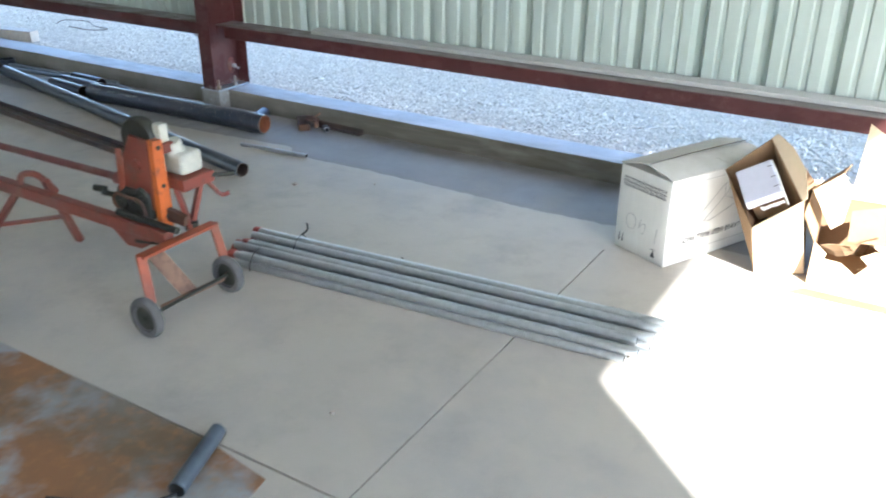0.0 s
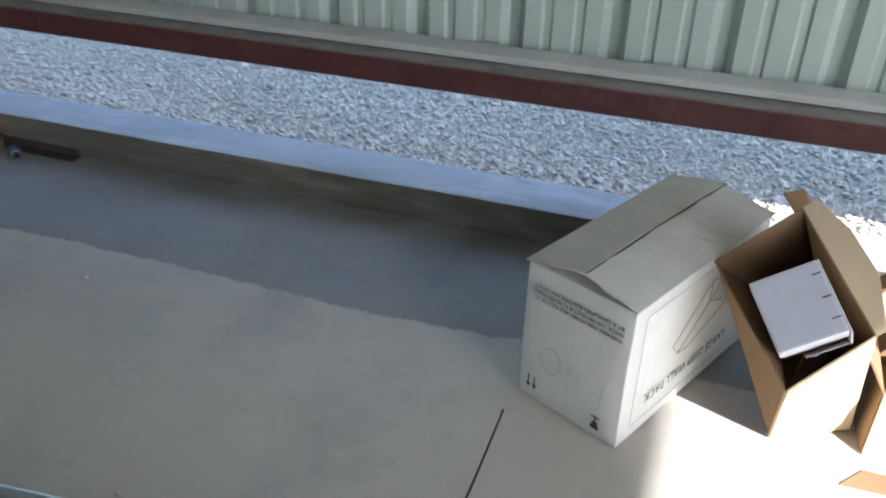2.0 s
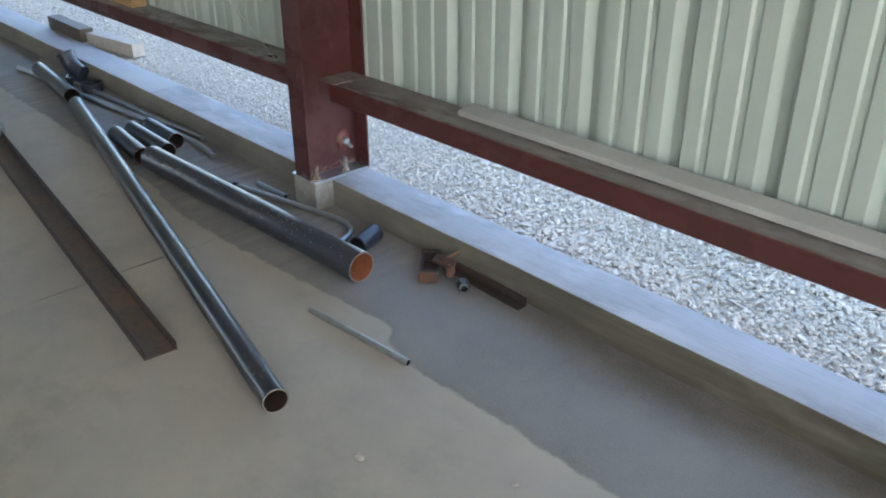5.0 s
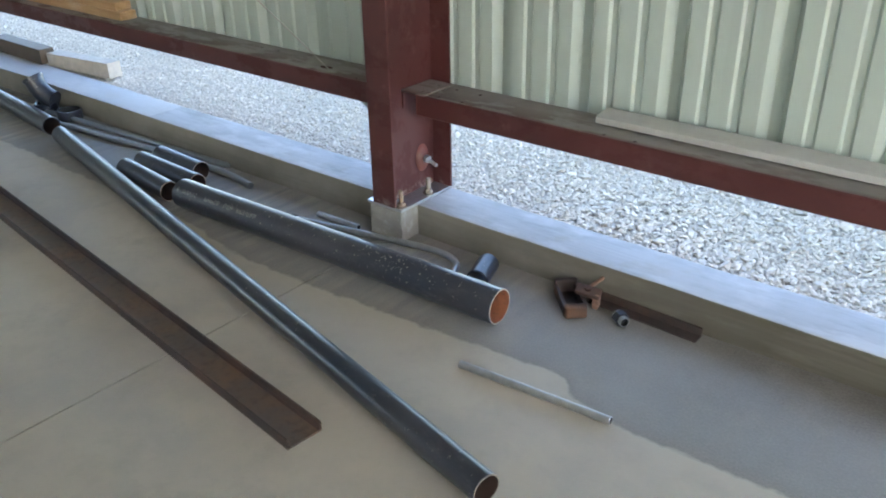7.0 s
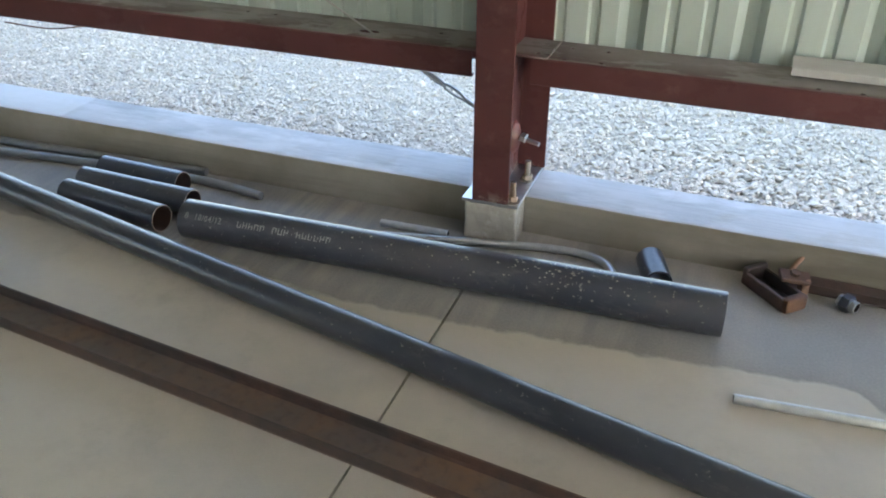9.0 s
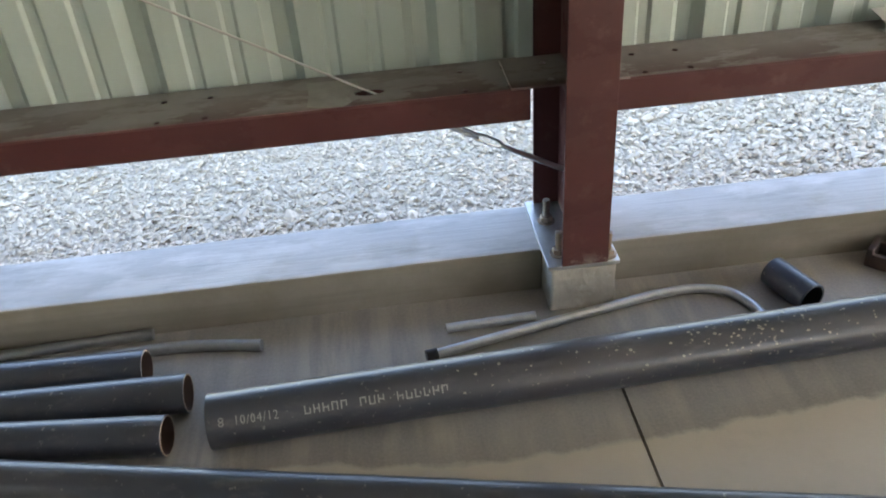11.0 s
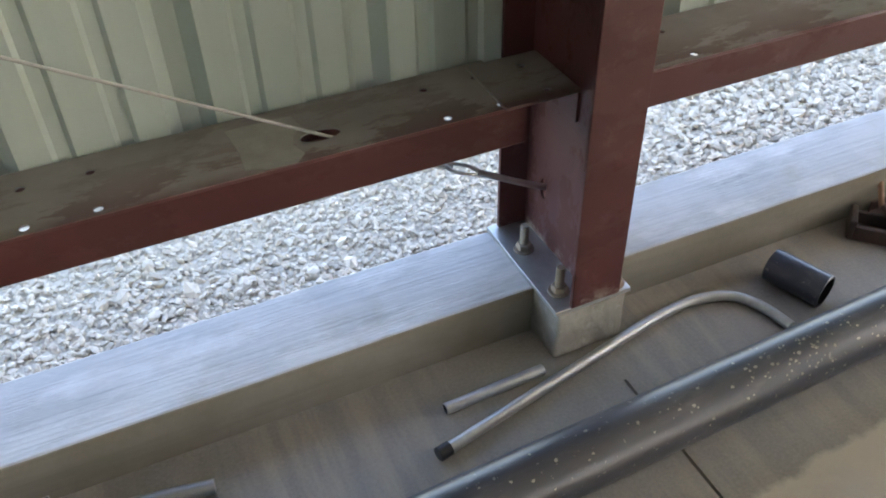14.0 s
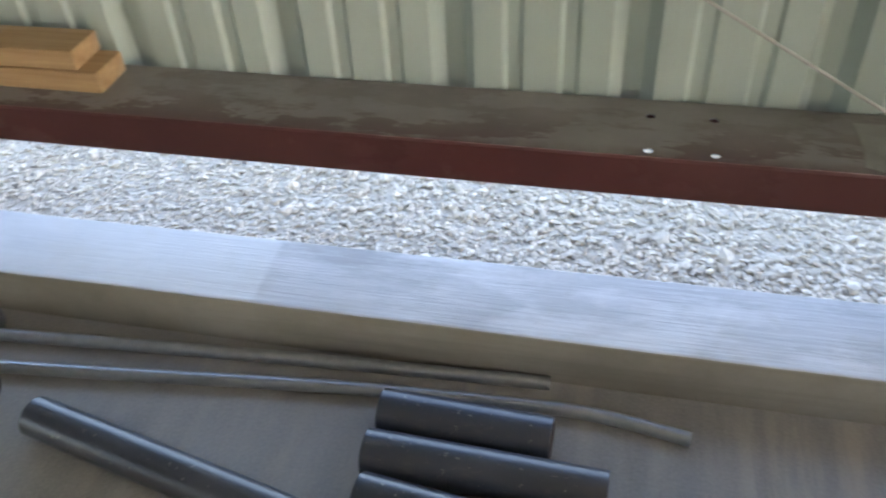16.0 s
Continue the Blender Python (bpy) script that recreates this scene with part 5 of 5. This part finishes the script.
def build_tilted_box():
    """A brown carton tipped on its edge, its mouth open, with a lamp housing inside."""
    L, T, B, R = Vector((-0.534, 3.305, 0.373)), Vector((-0.382, 3.330, 0.526)), Vector((-0.355, 3.061, 0.246)), Vector((-0.205, 3.165, 0.352))
    u, v = T - L, B - L
    n = u.cross(v).normalized()          # points into the box
    if n.y < 0:
        n = -n
    # the far end is crushed sideways along the white carton
    L2, T2, R2, B2 = L + Vector((0.17, 0.20, -0.20)), T + Vector((0.14, 0.19, -0.20)), Vector((-0.160, 3.285, 0.004)), Vector((-0.339, 3.195, 0.004))
    box = thing("open_carton", "open brown carton tipped against a white one", "box", pose(*B2))
    inv = box.matrix_world.inverted()
    centre = (L + R + L2 + R2) / 4

    def put(name, pts, mat=BROWN_CARD, label="", parent=box, gauge=0.004):
        ps = [Vector(p) for p in pts]
        normal = (ps[1] - ps[0]).cross(ps[-1] - ps[0])
        if normal.dot(centre - ps[0]) < 0:
            ps.reverse()
        return part(name, _at(sheet_quad(ps, gauge), inv), mat, parent, label)

    # the sunward side gets a lighter card colour for the sun on it
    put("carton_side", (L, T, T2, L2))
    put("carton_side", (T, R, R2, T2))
    put("carton_side", (R, B, B2, R2), SUNLIT_CARD)
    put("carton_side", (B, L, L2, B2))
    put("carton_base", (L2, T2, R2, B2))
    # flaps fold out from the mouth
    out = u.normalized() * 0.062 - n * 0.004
    put("flap", (T, R, R + out * 0.35, T.lerp(R, 0.66) + out * 1.0, T.lerp(R, 0.3) + out * 0.95, T + out * 0.5), SUNLIT_CARD, "crumpled flap folded out", gauge=0.0035)
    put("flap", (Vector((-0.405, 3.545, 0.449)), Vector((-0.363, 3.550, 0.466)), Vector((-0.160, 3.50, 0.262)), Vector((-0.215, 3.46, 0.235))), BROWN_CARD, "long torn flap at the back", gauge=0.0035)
    # the lamp housing stands up out of the mouth in its white sleeve
    lamp = thing("wall_lamp", "grey aluminium wall lamp packed in the open carton", "lamp")
    p1, p2, p3, p4 = Vector((-0.466, 3.160, 0.425)), Vector((-0.341, 3.196, 0.486)), Vector((-0.278, 3.082, 0.409)), Vector((-0.394, 3.049, 0.333))
    c = (p1 + p2 + p3 + p4) / 4
    ax = (p2 - p1 + p3 - p4).normalized()
    ay = p4 - p1 + p3 - p2
    ay = (ay - ax * ay.dot(ax)).normalized()
    az = ax.cross(ay)
    if az.z < 0:
        az = -az
    lamp.matrix_world = Matrix(((ax.x, ay.x, az.x, c.x), (ax.y, ay.y, az.y, c.y), (ax.z, ay.z, az.z, c.z), (0, 0, 0, 1)))
    hw, hh, deep = 0.068, 0.078, -0.045
    part("housing", box_bm(-hw, hw, -hh, hh, deep, 0.0, 0.004), LAMP_GREY, lamp)
    part("packing_sleeve", box_bm(hw + 0.0005, hw + 0.005, -hh, hh + 0.004, -0.10, -0.004, 0.002), WHITE_CARD, lamp, "white packing sleeve")
    # added block: props the lamp and stands in for the shaded gap below
    part("gap_block", box_bm(-hw + 0.012, hw - 0.006, -hh + 0.01, hh - 0.022, -0.17, deep - 0.0005, 0.004), BROWN_CARD, lamp, "added brown block filling the shaded gap under the lamp")
    wrap = bmesh.new()
    bmesh.ops.create_grid(wrap, x_segments=9, y_segments=4, size=0.5)
    for v in wrap.verts:
        x, y = v.co.x, v.co.y
        v.co = Vector((x * 0.085 + 0.02, hh + 0.006 + y * 0.02 + 0.008 * noise.noise(Vector((x * 5, y * 4, 1))), deep - 0.016 + y * 0.05 + 0.014 * noise.noise(Vector((x * 6, y * 5, 4)))))
    bmesh.ops.solidify(wrap, geom=wrap.faces[:], thickness=0.0012)
    part("plastic_wrap", wrap, LAMP_GREY, lamp, "crumpled grey plastic wrap", True)
    for y in (-0.05, 0.0, 0.045):
        part("vent_slot", box_bm(hw - 0.020, hw - 0.002, y - 0.0012, y + 0.0012, 0.0002, 0.0008), DARK, lamp)


def build_torn_boxes():
    box = thing("torn_carton", "torn open brown carton with flaps sticking out", "box", pose(0.1, 3.3, 0))
    inv = box.matrix_world.inverted()

    def put(name, pts, mat=BROWN_CARD, label=""):
        return part(name, _at(sheet_quad(pts, 0.004), inv), mat, box, label)

    a, b, c, d = Vector((-0.14, 3.215, 0.006)), Vector((0.42, 3.20, 0.006)), Vector((0.39, 3.60, 0.006)), Vector((-0.16, 3.56, 0.006))
    up = Vector((0, 0, 0.25))
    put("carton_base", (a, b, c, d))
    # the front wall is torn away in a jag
    # sunlight on the front is put into its paler card colour
    put("carton_side", (a, a.lerp(b, 0.62), a.lerp(b, 0.62) + up * 0.82, a.lerp(b, 0.38) + up * 0.74, a.lerp(b, 0.30) + up * 0.62, a.lerp(b, 0.36) + up * 0.50, a.lerp(b, 0.29) + up * 0.30, a.lerp(b, 0.19) + up * 0.45, a.lerp(b, 0.08) + up * 0.46, a.lerp(b, 0.09) + up * 0.55, a + up * 0.7), SUNLIT_CARD, "torn front wall")
    put("carton_side", (a.lerp(b, 0.62), b, b + up, a.lerp(b, 0.7) + up * 0.97, a.lerp(b, 0.62) + up * 0.82), SUNLIT_CARD)
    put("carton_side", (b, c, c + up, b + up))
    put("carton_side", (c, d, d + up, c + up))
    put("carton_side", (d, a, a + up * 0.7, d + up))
    put("flap", (d.lerp(c, 0.16) + up, d.lerp(c, 0.48) + up, d.lerp(c, 0.34) + up + Vector((0.03, 0.02, 0.21)), d.lerp(c, 0.26) + up + Vector((0.02, 0.02, 0.275)), d.lerp(c, 0.17) + up + Vector((0.005, 0.02, 0.315))), SUNLIT_CARD, "flap standing upright")
    put("flap", (b + up, c + up, c + up + Vector((0.16, 0.0, 0.03)), b + up + Vector((0.14, 0.02, 0.05))), SUNLIT_CARD)
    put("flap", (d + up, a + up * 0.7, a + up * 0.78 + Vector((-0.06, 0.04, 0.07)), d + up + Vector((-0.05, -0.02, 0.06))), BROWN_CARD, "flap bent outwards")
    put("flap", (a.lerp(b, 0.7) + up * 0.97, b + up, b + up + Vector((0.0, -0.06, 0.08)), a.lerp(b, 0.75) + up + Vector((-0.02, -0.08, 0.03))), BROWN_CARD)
    put("flap", (Vector((-0.192, 3.33, 0.345)), Vector((-0.10, 3.34, 0.43)), Vector((-0.055, 3.345, 0.37)), Vector((-0.064, 3.30, 0.245)), Vector((-0.10, 3.29, 0.215))), SUNLIT_CARD, "creased flap bent over the opening")
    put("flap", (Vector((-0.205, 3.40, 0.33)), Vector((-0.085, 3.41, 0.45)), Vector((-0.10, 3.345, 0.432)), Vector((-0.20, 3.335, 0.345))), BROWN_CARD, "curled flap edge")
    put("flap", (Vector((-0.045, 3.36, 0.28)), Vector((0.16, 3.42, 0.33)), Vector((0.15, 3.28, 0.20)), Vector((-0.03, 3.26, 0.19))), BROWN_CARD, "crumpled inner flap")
    rng = random.Random(11)
    for k, (x, y, z, s) in enumerate(((0.0, 3.33, 0.14, 0.10), (0.17, 3.42, 0.13, 0.11), (0.28, 3.34, 0.14, 0.08))):
        bm = bmesh.new()
        bmesh.ops.create_grid(bm, x_segments=6, y_segments=6, size=s)
        for v in bm.verts:
            v.co.z += 0.06 * noise.noise(Vector((v.co.x * 9 + k * 7, v.co.y * 9, k))) + 0.02 * abs(v.co.x) / s
        bmesh.ops.solidify(bm, geom=bm.faces[:], thickness=0.003)
        ob = part("cardboard_scrap", bm, SUNLIT_CARD if k % 2 else BROWN_CARD)
        ob.matrix_world = pose(x, y, z, 30 * (k - 1), -25 + 20 * k, 40 * k)
        tagged(ob, "crumpled scrap of brown cardboard in the torn carton", "cardboard", "cardboard scraps")
    flat = part("cardboard_sheet", sheet_quad([Vector((-0.19, 3.10, 0.001)), Vector((0.55, 3.12, 0.001)), Vector((0.56, 3.17, 0.001)), Vector((-0.14, 3.16, 0.001))], 0.004), BROWN_CARD)
    tagged(flat, "flattened strip of brown cardboard on the floor", "cardboard")


DARK_SCALE = rusty("dark_mill_scale", (0.05, 0.04, 0.038), (0.12, 0.065, 0.045), 0.6)
BLUE_STEEL = plain("blued_steel", (0.10, 0.125, 0.16), 0.4, 0.3)
DAMP_WOOD = plain("damp_dark_timber", (0.105, 0.07, 0.04), 0.6)
GREYWOOD = plain("weathered_timber", (0.56, 0.49, 0.41), 0.8)
WIRE = plain("grey_wire", (0.42, 0.41, 0.38), 0.6)
TAPE = plain("dusty_tape", (0.33, 0.32, 0.285), 0.85)
FLECK = plain("cream_paint_chip", (0.44, 0.42, 0.37), 0.7, 0.0, 0.5)
RUST_PALE = rusty("pale_rust", (0.22, 0.13, 0.09), (0.36, 0.22, 0.15))
DARK_RED = orange_paint("dark_red_paint", (0.17, 0.045, 0.035), (0.12, 0.035, 0.03))
DEEP_ORANGE = orange_paint("scuffed_orange_paint", (0.24, 0.055, 0.028), (0.15, 0.04, 0.026))
TORN = cardboard("torn_card_edge", (0.13, 0.105, 0.075), (0.085, 0.07, 0.05))
# lighter copy of the card, with sunlight painted into its colour
SUNLIT_CARD = cardboard("sunlit_cardboard", (0.68, 0.54, 0.37), (0.60, 0.47, 0.31))
SHEET_RUST = sheet_rust()
build_white_box()
build_tilted_box()
build_torn_boxes()
build_machine()
build_bundle()
build_plate()
build_pipes()
build_channel()
build_beam_clamp()
build_bars()
build_brace()
build_timber()
build_tape()
build_stones()
